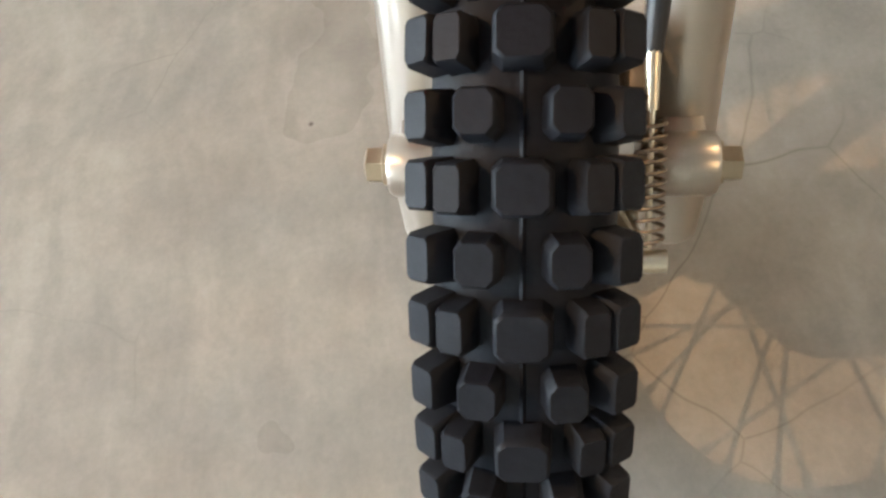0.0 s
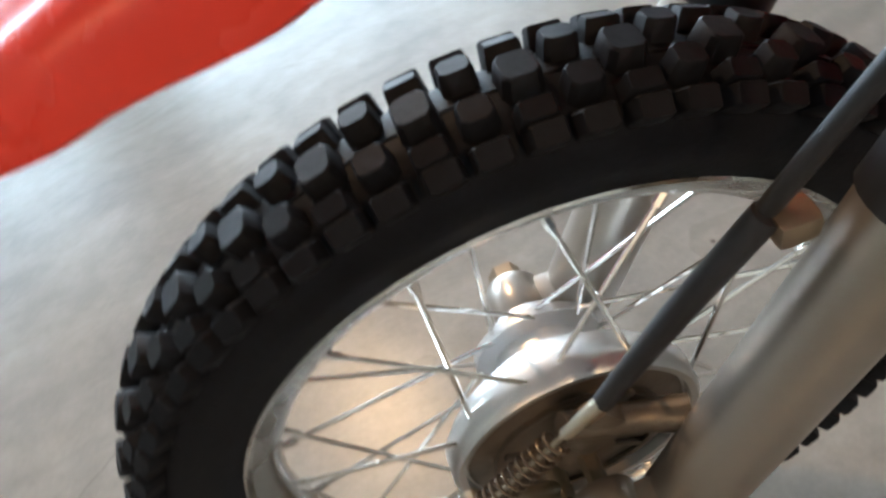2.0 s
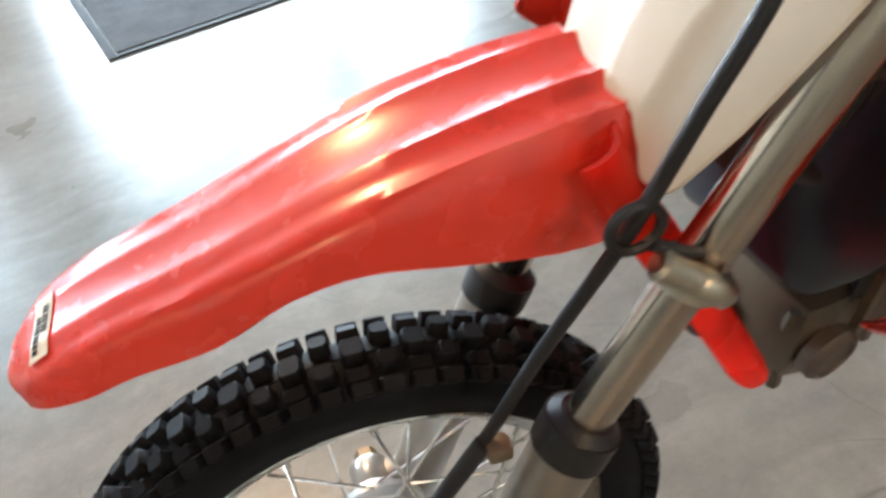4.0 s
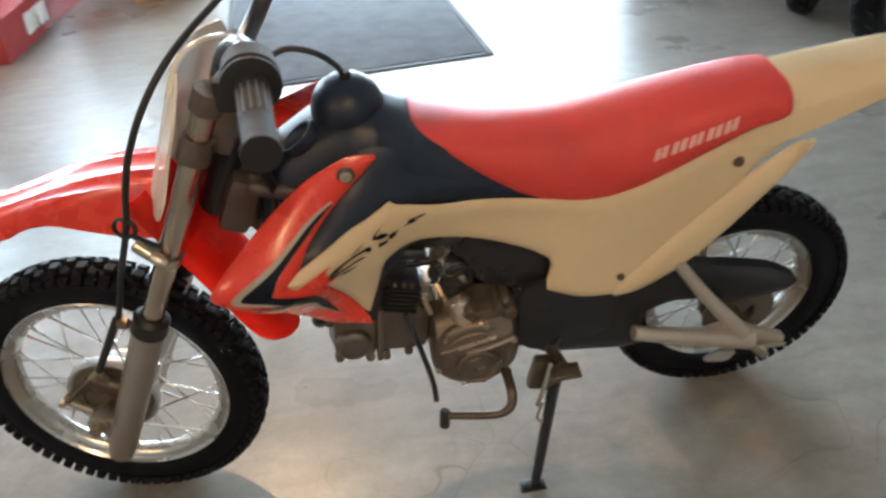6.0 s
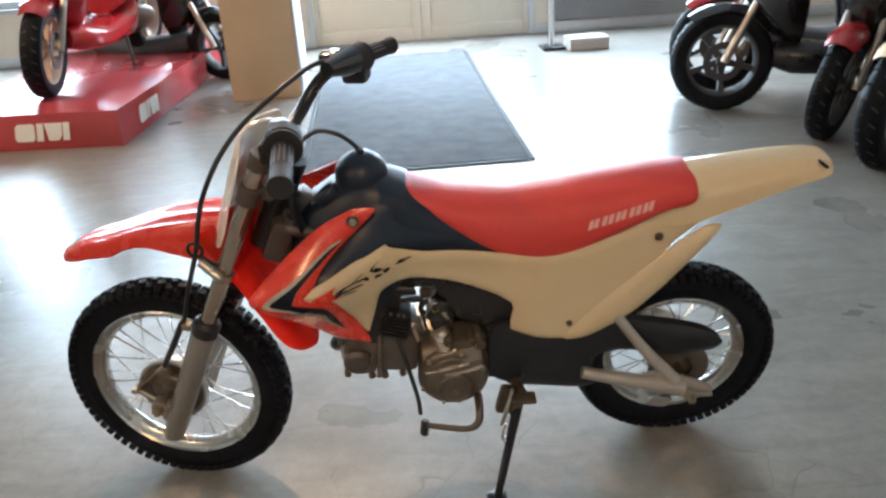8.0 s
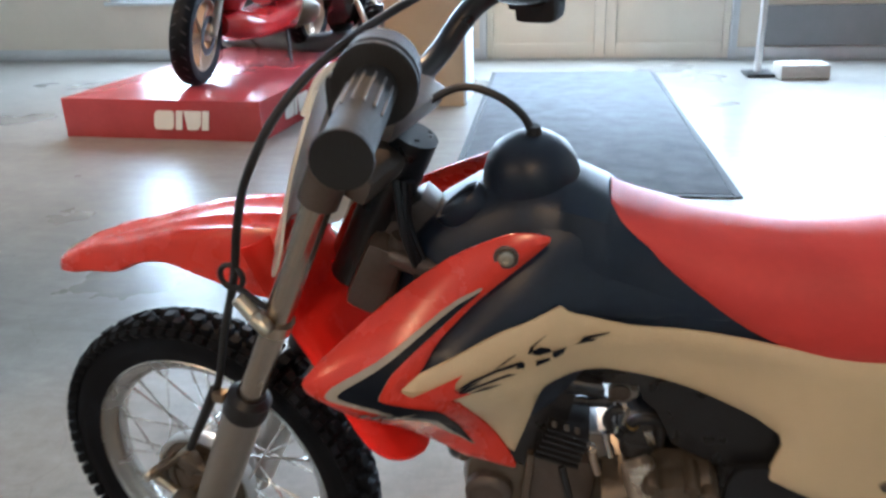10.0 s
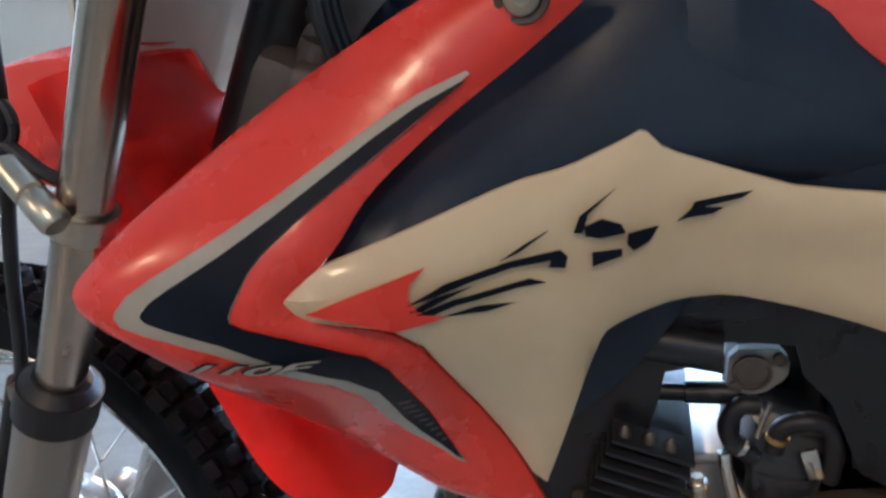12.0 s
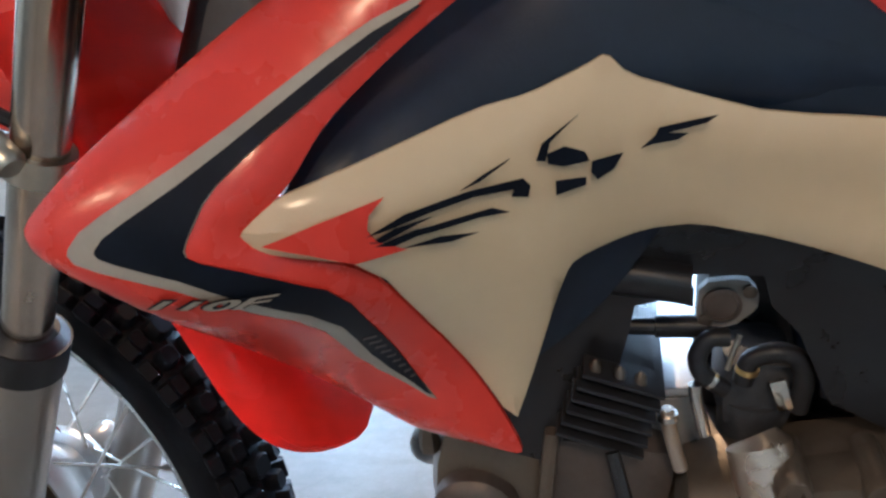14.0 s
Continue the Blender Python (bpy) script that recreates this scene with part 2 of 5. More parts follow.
# thin red plastic lets light through
M_REDT = material("thin_red_plastic", (0.76, 0.055, 0.028), 0.26, 0, 0.07, 12, 0.05, 60, rough_var=0.06)
_n, _l = M_REDT.node_tree.nodes, M_REDT.node_tree.links
_t, _m = _n.new("ShaderNodeBsdfTranslucent"), _n.new("ShaderNodeMixShader")
_t.inputs["Color"].default_value, _m.inputs[0].default_value = (0.95, 0.06, 0.035, 1), 0.58
_l.new(_n["Principled BSDF"].outputs[0], _m.inputs[1])
_l.new(_t.outputs[0], _m.inputs[2])
_l.new(_m.outputs[0], _n["Material Output"].inputs["Surface"])
for mt, level in ((M_DECAL, 0.15), (M_RUBBER, 0.12), (M_BLACK, 0.42)):
    mt.node_tree.nodes["Principled BSDF"].inputs["Specular IOR Level"].default_value = level
M_GLASS = bpy.data.materials.new("clear_glass")
M_GLASS.use_nodes = True
_g = M_GLASS.node_tree.nodes["Principled BSDF"]
_g.inputs["Transmission Weight"].default_value, _g.inputs["Roughness"].default_value, _g.inputs["IOR"].default_value = 1.0, 0.0, 1.45

# mesh helpers


def thing(name, label, category, m=None, group="", kind=""):
    ob = new(name)
    ob.empty_display_size = 0.1
    if m is not None:
        ob.matrix_basis = m
    return tagged(ob, label, category, group, kind)


def mesh_of(name, bm, mats, smooth=True):
    me = bpy.data.meshes.new(name)
    bmesh.ops.recalc_face_normals(bm, faces=bm.faces)
    bm.to_mesh(me)
    bm.free()
    for mt in mats if isinstance(mats, (list, tuple)) else [mats]:
        me.materials.append(mt)
    if smooth:
        me.shade_smooth()
        me.set_sharp_from_angle(angle=radians(38))
    return me


def part(name, bm, mats, parent=None, label="", m=None, smooth=True):
    me = bm if isinstance(bm, bpy.types.Mesh) else mesh_of(name, bm, mats, smooth)
    ob = new(name, me)
    if parent is not None:
        ob.parent = parent
    if m is not None:
        ob.matrix_basis = m
    if label:
        ob["label"] = label
    return ob


def box(bm, center, size, bevel=0.0, rot=None, segs=2):
    """A box with rounded edges, added to bm."""
    made = bmesh.ops.create_cube(bm, size=1.0)["verts"]
    for v in made:
        v.co = Vector((v.co.x * size[0], v.co.y * size[1], v.co.z * size[2]))
    if bevel:
        edges = list({e for v in made for e in v.link_edges})
        out = bmesh.ops.bevel(bm, geom=edges, offset=bevel, segments=segs, affect="EDGES", profile=0.6)
        made = list({v for f in out["faces"] for v in f.verts} | {v for v in made if v.is_valid})
    for v in made:
        if rot is not None:
            v.co = rot @ v.co
        v.co += Vector(center)
    return bm


def boxm(center, size, bevel=0.0, rot=None):
    return box(bmesh.new(), center, size, bevel, rot)


def lathe(bm, profile, n=48, center=(0, 0, 0), axis="Y", closed=False, rot=None):
    """Revolves (radius, height) pairs round an axis."""
    rings = []
    for r, h in profile:
        ring = []
        for i in range(n):
            a = 2 * math.pi * i / n
            c, s = r * math.cos(a), r * math.sin(a)
            p = Vector((c, h, s)) if axis == "Y" else Vector((c, s, h)) if axis == "Z" else Vector((h, c, s))
            if rot is not None:
                p = rot @ p
            ring.append(bm.verts.new(p + Vector(center)))
        rings.append(ring)
    pairs = list(zip(rings, rings[1:])) + ([(rings[-1], rings[0])] if closed else [])
    for a, b in pairs:
        for i in range(n):
            bm.faces.new((a[i], a[(i + 1) % n], b[(i + 1) % n], b[i]))
    if not closed:
        for ring, (r, h) in ((rings[0], profile[0]), (rings[-1], profile[-1])):
            if r > 1e-5:
                bm.faces.new(ring)
    return bm


def spline(points, steps=6):
    """A Catmull-Rom curve through the points."""
    p = [Vector(q) for q in points]
    if len(p) < 3:
        return p
    p = [p[0] * 2 - p[1]] + p + [p[-1] * 2 - p[-2]]
    out = []
    for i in range(1, len(p) - 2):
        for k in range(steps):
            t = k / steps
            a, b, c, d = p[i - 1], p[i], p[i + 1], p[i + 2]
            out.append(0.5 * ((2 * b) + (c - a) * t + (2 * a - 5 * b + 4 * c - d) * t * t + (3 * b - a - 3 * c + d) * t ** 3))
    out.append(p[-2])
    return out


def tube(bm, points, radius, n=10, smooth=6, cap=True):
    """A round bar along a curve; radius is one number or one for each point."""
    pts = spline(points, smooth) if smooth else [Vector(q) for q in points]
    m = len(pts)
    if isinstance(radius, (list, tuple)):
        k = len(radius) - 1
        rad = []
        for i in range(m):
            u = i / (m - 1) * k
            j = min(int(u), k - 1)
            rad.append(radius[j] + (radius[j + 1] - radius[j]) * (u - j))
    else:
        rad = [radius] * m
    rings = []
    side = None
    for i, p in enumerate(pts):
        d = (pts[min(i + 1, m - 1)] - pts[max(i - 1, 0)]).normalized()
        if side is None:
            side = d.orthogonal().normalized()
        side = (side - d * side.dot(d)).normalized()
        up = d.cross(side)
        rings.append([bm.verts.new(p + (side * math.cos(2 * math.pi * k / n) + up * math.sin(2 * math.pi * k / n)) * rad[i]) for k in range(n)])
    for a, b in zip(rings, rings[1:]):
        for i in range(n):
            bm.faces.new((a[i], a[(i + 1) % n], b[(i + 1) % n], b[i]))
    if cap:
        bm.faces.new(rings[0])
        bm.faces.new(rings[-1])
    return bm


def tubem(points, radius, n=10, smooth=6):
    return tube(bmesh.new(), points, radius, n, smooth)


def loft(bm, sections, cap=True, closed=True):
    """Skins rows of equally many points."""
    rings = [[bm.verts.new(Vector(p)) for p in s] for s in sections]
    n = len(rings[0])
    for a, b in zip(rings, rings[1:]):
        for i in range(n if closed else n - 1):
            bm.faces.new((a[i], a[(i + 1) % n], b[(i + 1) % n], b[i]))
    if cap and closed:
        bm.faces.new(rings[0])
        bm.faces.new(rings[-1])
    return bm


def rounded(outline, cuts=2):
    """Corner cutting of a closed outline."""
    p = [Vector(q) for q in outline]
    for _ in range(cuts):
        p = [q for a, b in zip(p, p[1:] + p[:1]) for q in (a * 0.82 + b * 0.18, a * 0.18 + b * 0.82)]
    return p


def inside_distance(p, outline):
    best = 1e9
    for a, b in zip(outline, outline[1:] + outline[:1]):
        ab = b - a
        t = max(0, min(1, (p - a).dot(ab) / max(ab.length_squared, 1e-12)))
        best = min(best, (p - a - ab * t).length)
    return best


def plate(outline, surface, thick=0.003, grid=0.014, roll=0.0, roll_width=0.012, lift=0.0, side=-1, cuts=2):
    """A shell with an outline in x and z, lying on y = surface(x, z); its edges roll inwards. side: -1 left, 1 right."""
    out = rounded(outline, cuts) if cuts else [Vector(q) for q in outline]
    bm = bmesh.new()
    bm.faces.new([bm.verts.new((q.x, 0, q.y)) for q in out])
    xs, zs = [q.x for q in out], [q.y for q in out]
    for axis, lo, hi in ((Vector((1, 0, 0)), min(xs), max(xs)), (Vector((0, 0, 1)), min(zs), max(zs))):
        k = int((hi - lo) / grid)
        for i in range(1, k + 1):
            bmesh.ops.bisect_plane(bm, geom=bm.verts[:] + bm.edges[:] + bm.faces[:], plane_co=axis * (lo + (hi - lo) * i / (k + 1)), plane_no=axis)
    front = list(bm.verts)
    depth = {}
    for v in front:
        y = surface(v.co.x, v.co.z) - lift
        if roll:
            d = inside_distance(Vector((v.co.x, v.co.z)), out)
            y += roll * max(0, 1 - d / roll_width) ** 2
        depth[v] = y
    made = bmesh.ops.extrude_face_region(bm, geom=list(bm.faces))["geom"]
    back = {g for g in made if isinstance(g, bmesh.types.BMVert)}
    for v in bm.verts:
        y = surface(v.co.x, v.co.z) - lift
        if roll:
            d = inside_distance(Vector((v.co.x, v.co.z)), out)
            y += roll * max(0, 1 - d / roll_width) ** 2
        v.co.y = y + (thick if v in back else 0)
    if side > 0:
        for v in bm.verts:
            v.co.y = -v.co.y
    return bm

# the room
ROOM = (-5.0, 5.2, -4.6, 5.4)


def floor_and_shell():
    x0, x1, y0, y1 = ROOM
    bm = boxm(((x0 + x1) / 2, (y0 + y1) / 2, -0.05), (x1 - x0 + 0.6, y1 - y0 + 0.6, 0.1))
    tagged(part("floor", bm, M_FLOOR, smooth=False), "polished grey-beige concrete floor with hairline cracks", "floor", kind="structure")
    tagged(part("ceiling", boxm(((x0 + x1) / 2, (y0 + y1) / 2, 4.06), (x1 - x0 + 0.6, y1 - y0 + 0.6, 0.1)), M_CEIL, smooth=False), "plain grey plaster ceiling of the showroom", "ceiling", kind="structure")
    tagged(part("wall_west", boxm((x0 - 0.1, (y0 + y1) / 2, 2.005), (0.2, y1 - y0, 4.01)), M_WALL, smooth=False), "plain cream painted showroom wall", "wall", kind="structure")
    tagged(part("wall_east", boxm((x1 + 0.1, (y0 + y1) / 2, 2.005), (0.2, y1 - y0, 4.01)), M_WALL, smooth=False), "plain cream painted showroom wall", "wall", kind="structure")
    tagged(part("wall_south", boxm(((x0 + x1) / 2, y0 - 0.1, 2.005), (x1 - x0 + 0.4, 0.2, 4.01)), M_WALL, smooth=False), "plain cream painted showroom wall", "wall", kind="structure")
    # glazed front: piers, parapets and lintel
    bm = bmesh.new()
    cuts = [(x0 - 0.2, -3.4), (-1.15, -0.36), (1.50, 1.66), (2.76, x1 + 0.2)]
    for a, b in cuts:
        box(bm, ((a + b) / 2, y1 + 0.1, 2.005), (b - a, 0.2, 4.01))
    for a, b in ((-3.4, -1.15), (1.66, 2.76)):
        box(bm, ((a + b) / 2, y1 + 0.1, 0.22), (b - a, 0.2, 0.44))
        box(bm, ((a + b) / 2, y1 + 0.1, 3.28), (b - a, 0.2, 1.46))
    box(bm, (0.57, y1 + 0.1, 3.28), (1.86, 0.2, 1.46))
    tagged(part("wall_north", bm, M_WALL, smooth=False), "cream front wall with a glazed door and shop windows", "wall", kind="structure")
    for i, (a, b) in enumerate(((-3.4, -1.15), (1.66, 2.76))):
        win = tagged(part("window_%d" % (i + 1), boxm(((a + b) / 2, y1 - 0.012, 0.455), (b - a + 0.06, 0.05, 0.03), 0.006), M_FRAME), "tall shop window with grey aluminium frame", "window", kind="structure")
        bm = bmesh.new()
        for x in (a + 0.03, b - 0.03):
            box(bm, (x, y1 + 0.06, 1.495), (0.06, 0.07, 2.05), 0.004)
        for z in (0.5, 2.5):
            box(bm, ((a + b) / 2, y1 + 0.06, z), (b - a - 0.13, 0.07, 0.06), 0.004)
        part("window_frame", bm, M_FRAME, win)
        pane = part("pane", boxm(((a + b) / 2, y1 + 0.045, 1.5), (b - a - 0.13, 0.006, 1.93)), M_GLASS, win, smooth=False)
        pane.visible_shadow = False
    # double door with solid kick panels
    door = tagged(part("door_1", boxm((0.57, y1 + 0.1, 2.53), (1.86, 0.09, 0.05), 0.004), M_FRAME), "glazed double door with cream kick panels, closed", "door", kind="structure")
    for cx in (0.11, 1.03):
        bm = bmesh.new()
        for x in (cx - 0.42, cx + 0.42):
            box(bm, (x, y1 + 0.06, 1.25), (0.075, 0.05, 2.49), 0.005)
        for z, h in ((0.055, 0.11), (0.47, 0.08), (2.45, 0.09)):
            box(bm, (cx, y1 + 0.06, z + 0.005), (0.762, 0.048, h), 0.005)
        leaf = part("door_leaf", bm, M_DOOR, door, "cream painted door stiles and rails")
        bm = boxm((cx, y1 + 0.07, 0.27), (0.76, 0.02, 0.33), 0.003)
        part("kick_panel", bm, M_DOOR, leaf)
        pane = part("pane", boxm((cx, y1 + 0.06, 1.46), (0.76, 0.006, 1.88)), M_GLASS, leaf, smooth=False)
        pane.visible_shadow = False
    bm = bmesh.new()
    for x in (-0.34, 1.48):
        box(bm, (x, y1 + 0.02, 1.27), (0.05, 0.1, 2.53), 0.004)
    part("door_frame", bm, M_FRAME, door)
    bm = bmesh.new()
    for a, b in cuts[:2] + [(-3.4, -1.15), (1.50, 2.76), cuts[3]]:
        a, b = max(a, x0), min(b, x1)
        box(bm, ((a + b) / 2, y1 - 0.008, 0.045), (b - a, 0.015, 0.09), 0.003)
    tagged(part("trim_plinth", boxm((2.21, y1 - 0.02, 0.24), (1.1, 0.035, 0.28), 0.004), M_SILL), "dark grey plinth panel under the shop window", "plinth", kind="structure")
    tagged(part("baseboard", bm, M_FRAME), "grey skirting along the cream front wall", "baseboard", kind="structure")


floor_and_shell()


def entrance_mat(m):
    ob = thing("entrance_mat", "dark grey entrance carpet mat with black rubber border", "mat", m)
    bm = bmesh.new()
    box(bm, (0.55, 1.4, 0.006), (1.04, 2.74, 0.008), 0.002)
    part("carpet", bm, M_MAT, ob)
    bm = bmesh.new()
    for x in (0.0125, 1.0875):
        box(bm, (x, 1.4, 0.004), (0.028, 2.8, 0.006), 0.002)
    for y in (0.0125, 2.7875):
        box(bm, (0.55, y, 0.004), (1.045, 0.028, 0.006), 0.002)
    part("border", bm, M_MATRIM, ob)
    return ob


entrance_mat(pose(-0.04, 2.0, 0, 0, 0, 3.2))


def column(m):
    ob = thing("square_column", "square beige column with pale blue return side", "column", m, kind="structure")
    part("shaft", boxm((0, 0, 2.0), (0.44, 0.42, 4.0), 0.006), M_COL, ob)
    part("side_face", boxm((0.226, 0, 2.0), (0.012, 0.40, 3.99), 0.003), M_COLSIDE, ob, "pale blue side face")
    return ob


column(pose(-0.45, 3.87, 0, 0, 0, 2))


def emblem(bm, w, h, d=0.004):
    """A row of four bold slanted plain shapes, as on the platform's faces."""
    hexa = [(0.10, 0.0), (0.90, 0.0), (1.0, 0.16), (1.0, 0.84), (0.90, 1.0), (0.14, 1.0), (0.0, 0.82), (0.0, 0.16)]
    bar = [(0.0, 0.0), (1.0, 0.0), (1.0, 1.0), (0.0, 1.0)]
    wedge = [(0.26, 0.0), (0.80, 0.0), (1.0, 0.25), (1.0, 1.0), (0.0, 1.0)]
    for x, wide, shape in ((0.0, 0.35, hexa), (0.385, 0.115, bar), (0.52, 0.31, wedge), (0.85, 0.115, bar)):
        front = [bm.verts.new(((x + a * wide + 0.05 * b) * w, -d, b * h)) for a, b in shape]
        back = [bm.verts.new((v.co.x, 0, v.co.z)) for v in front]
        bm.faces.new(front)
        for k in range(len(front)):
            j = (k + 1) % len(front)
            bm.faces.new((front[k], front[j], back[j], back[k]))
    return bm


def platform(m):
    """Low display plinth, its near right corner at the origin."""
    ob = thing("display_platform", "low red laminate display platform with white emblem", "platform", m)
    part("body", boxm((-0.55, 1.15, 0.1), (1.1, 2.3, 0.2), 0.004), M_PLAT, ob)
    e = emblem(bmesh.new(), 0.31, 0.096)
    part("emblem", e, M_WHITE, ob, "white bold block emblem", pose(-0.585, -0.001, 0.052), smooth=False)
    e = emblem(bmesh.new(), 0.31, 0.096)
    part("emblem", e, M_WHITE, ob, "white bold block emblem", pose(0.001, 0.28, 0.05, 0, 0, 90), smooth=False)
    return ob


platform(pose(-1.08, 2.77, 0, 0, 0, -3))


def post_stand(m):
    ob = thing("post_stand", "steel post on a flat base plate", "stand", m)
    part("base_plate", boxm((0, 0, 0.012), (0.17, 0.2, 0.024), 0.004), M_FRAMEP, ob)
    part("post", tubem([(0, 0.02, 0.02), (0, 0.02, 1.1)], 0.022, 14, 0), M_ALU, ob)
    return ob


post_stand(pose(1.55, 4.72, 0, 0, 0, 4))
tagged(part("weight_block", boxm((0, 0, 0.045), (0.30, 0.2, 0.09), 0.01), M_STONE, m=pose(1.80, 4.66, 0, 0, 0, 4)), "grey cast concrete weight block on the floor", "block")

# the red and white dirt bike: its own frame has the front axle at x = 0, front towards -x, left side towards -y
def smooth01(u):
    u = min(max(u, 0.0), 1.0)
    return u * u * (3 - 2 * u)


LEAN, STEER, RAKE, TRAIL = 10.23, -12.3, 25.75, 0.077
AXLE_F, AXLE_R, BASE, REAR_Y = 0.2493, 0.2180, 1.087, 0.033
bike = thing("dirt_bike", "small red and white children's dirt bike on its side stand", "motorcycle", pose(0, 0, 0, LEAN, 0, 0))
_ax = Vector((math.sin(radians(RAKE)), 0, math.cos(radians(RAKE))))
_p = Matrix.Translation((-TRAIL, 0, 0))
TURN = _p @ Matrix.Rotation(radians(STEER), 4, _ax) @ _p.inverted()


def knob(bm, wheel_r, theta, y, la, lt, h, tilt=0.0, cut=0.3):
    """A rubber block on the tread: la across, lt along, h proud, its top corners cut."""
    c = (math.cos(theta), math.sin(theta))
    er, et = Vector((c[0], 0, c[1])), Vector((-c[1], 0, c[0]))
    up = (er * math.cos(tilt) + Vector((0, math.sin(tilt), 0))).normalized()
    ac = Vector((0, math.cos(tilt), 0)) - er * math.sin(tilt)
    base = er * wheel_r + Vector((0, y, 0))
    poly = []
    for sx, sy in ((1, 1), (-1, 1), (-1, -1), (1, -1)):
        q = [(sx, sy * (1 - cut)), (sx * (1 - cut), sy)]
        poly += q if sx * sy > 0 else q[::-1]
    lo = [bm.verts.new(base + ac * (a * la * 0.56) + et * (b * lt * 0.56) - up * 0.003) for a, b in poly]
    mid = [bm.verts.new(base + ac * (a * la * 0.5) + et * (b * lt * 0.5) + up * (h - 0.0012)) for a, b in poly]
    hi = [bm.verts.new(base + ac * (a * la * 0.44) + et * (b * lt * 0.44) + up * h) for a, b in poly]
    for r0, r1 in ((lo, mid), (mid, hi)):
        for i in range(8):
            bm.faces.new((r0[i], r0[(i + 1) % 8], r1[(i + 1) % 8], r1[i]))
    bm.faces.new(hi)


def tyre_mesh(R, rim_r, half):
    """Tyre carcass about the origin, with a mould seam."""
    bm = bmesh.new()
    rc = R - 0.0095
    prof = [(rim_r - 0.006, 0.017), (rim_r + 0.002, 0.0225), (rim_r + 0.006, half * 0.72), (rim_r + 0.016, half * 0.86), (rim_r + 0.028, half * 0.91), (rc - 0.016, half * 0.86), (rc - 0.008, half * 0.74), (rc - 0.003, half * 0.52), (rc - 0.0005, half * 0.22), (rc, 0.0010), (rc + 0.0010, 0.0)]
    prof = prof + [(r, -y) for r, y in reversed(prof[:-1])]
    return lathe(bm, prof, 96, closed=True)


def tread(tyre, R, half, periods, phase):
    """Rows of rubber blocks: one in the middle and two beside it, then two, with shoulder blocks on every row."""
    rc = R - 0.0095
    w = half / 0.0345 * 1.04
    kinds = {}

    def kind(key, y, la, lt, h, tilt, drop, cutc):
        bm = bmesh.new()
        knob(bm, rc - drop, 0.0, y, la, lt, h, tilt, cutc)
        kinds[key] = mesh_of("knob", bm, M_RUBBER)

    kind("c", 0, 0.0172 * w, 0.0160, 0.0096, 0, 0, 0.34)
    for sgn in (-1, 1):
        kind(("i", sgn), sgn * 0.0188 * w, 0.0098 * w, 0.0150, 0.0090, sgn * 0.40, 0.0028, 0.25)
        kind(("b", sgn), sgn * 0.0126 * w, 0.0128 * w, 0.0142, 0.0094, sgn * 0.16, 0.0010, 0.38)
        kind(("s", sgn), sgn * 0.0268 * w, 0.0106 * w, 0.0148, 0.0082, sgn * 0.70, 0.0062, 0.22)
    for i in range(periods):
        a = 2 * math.pi * i / periods + phase
        b = a + math.pi / periods
        rows = [("c", a)] + [((k, g), t) for g in (-1, 1) for k, t in (("i", a), ("b", b), ("s", a - 0.12 / periods), ("s", b))]
        for key, t in rows:
            part("knob", kinds[key], None, tyre, "", Matrix.Rotation(-t, 4, "Y"))


def rim_mesh(r, half):
    bm = bmesh.new()
    prof = [(r, half), (r + 0.0015, half - 0.001), (r - 0.001, half - 0.004), (r - 0.008, half - 0.006), (r - 0.017, 0.010), (r - 0.0195, 0.0)]
    prof = prof + [(a, -b) for a, b in reversed(prof[:-1])]
    inner = [(a - 0.003, b * 0.93) for a, b in prof[2:-2]]
    lathe(bm, prof + inner[::-1], 96, closed=True)
    return bm


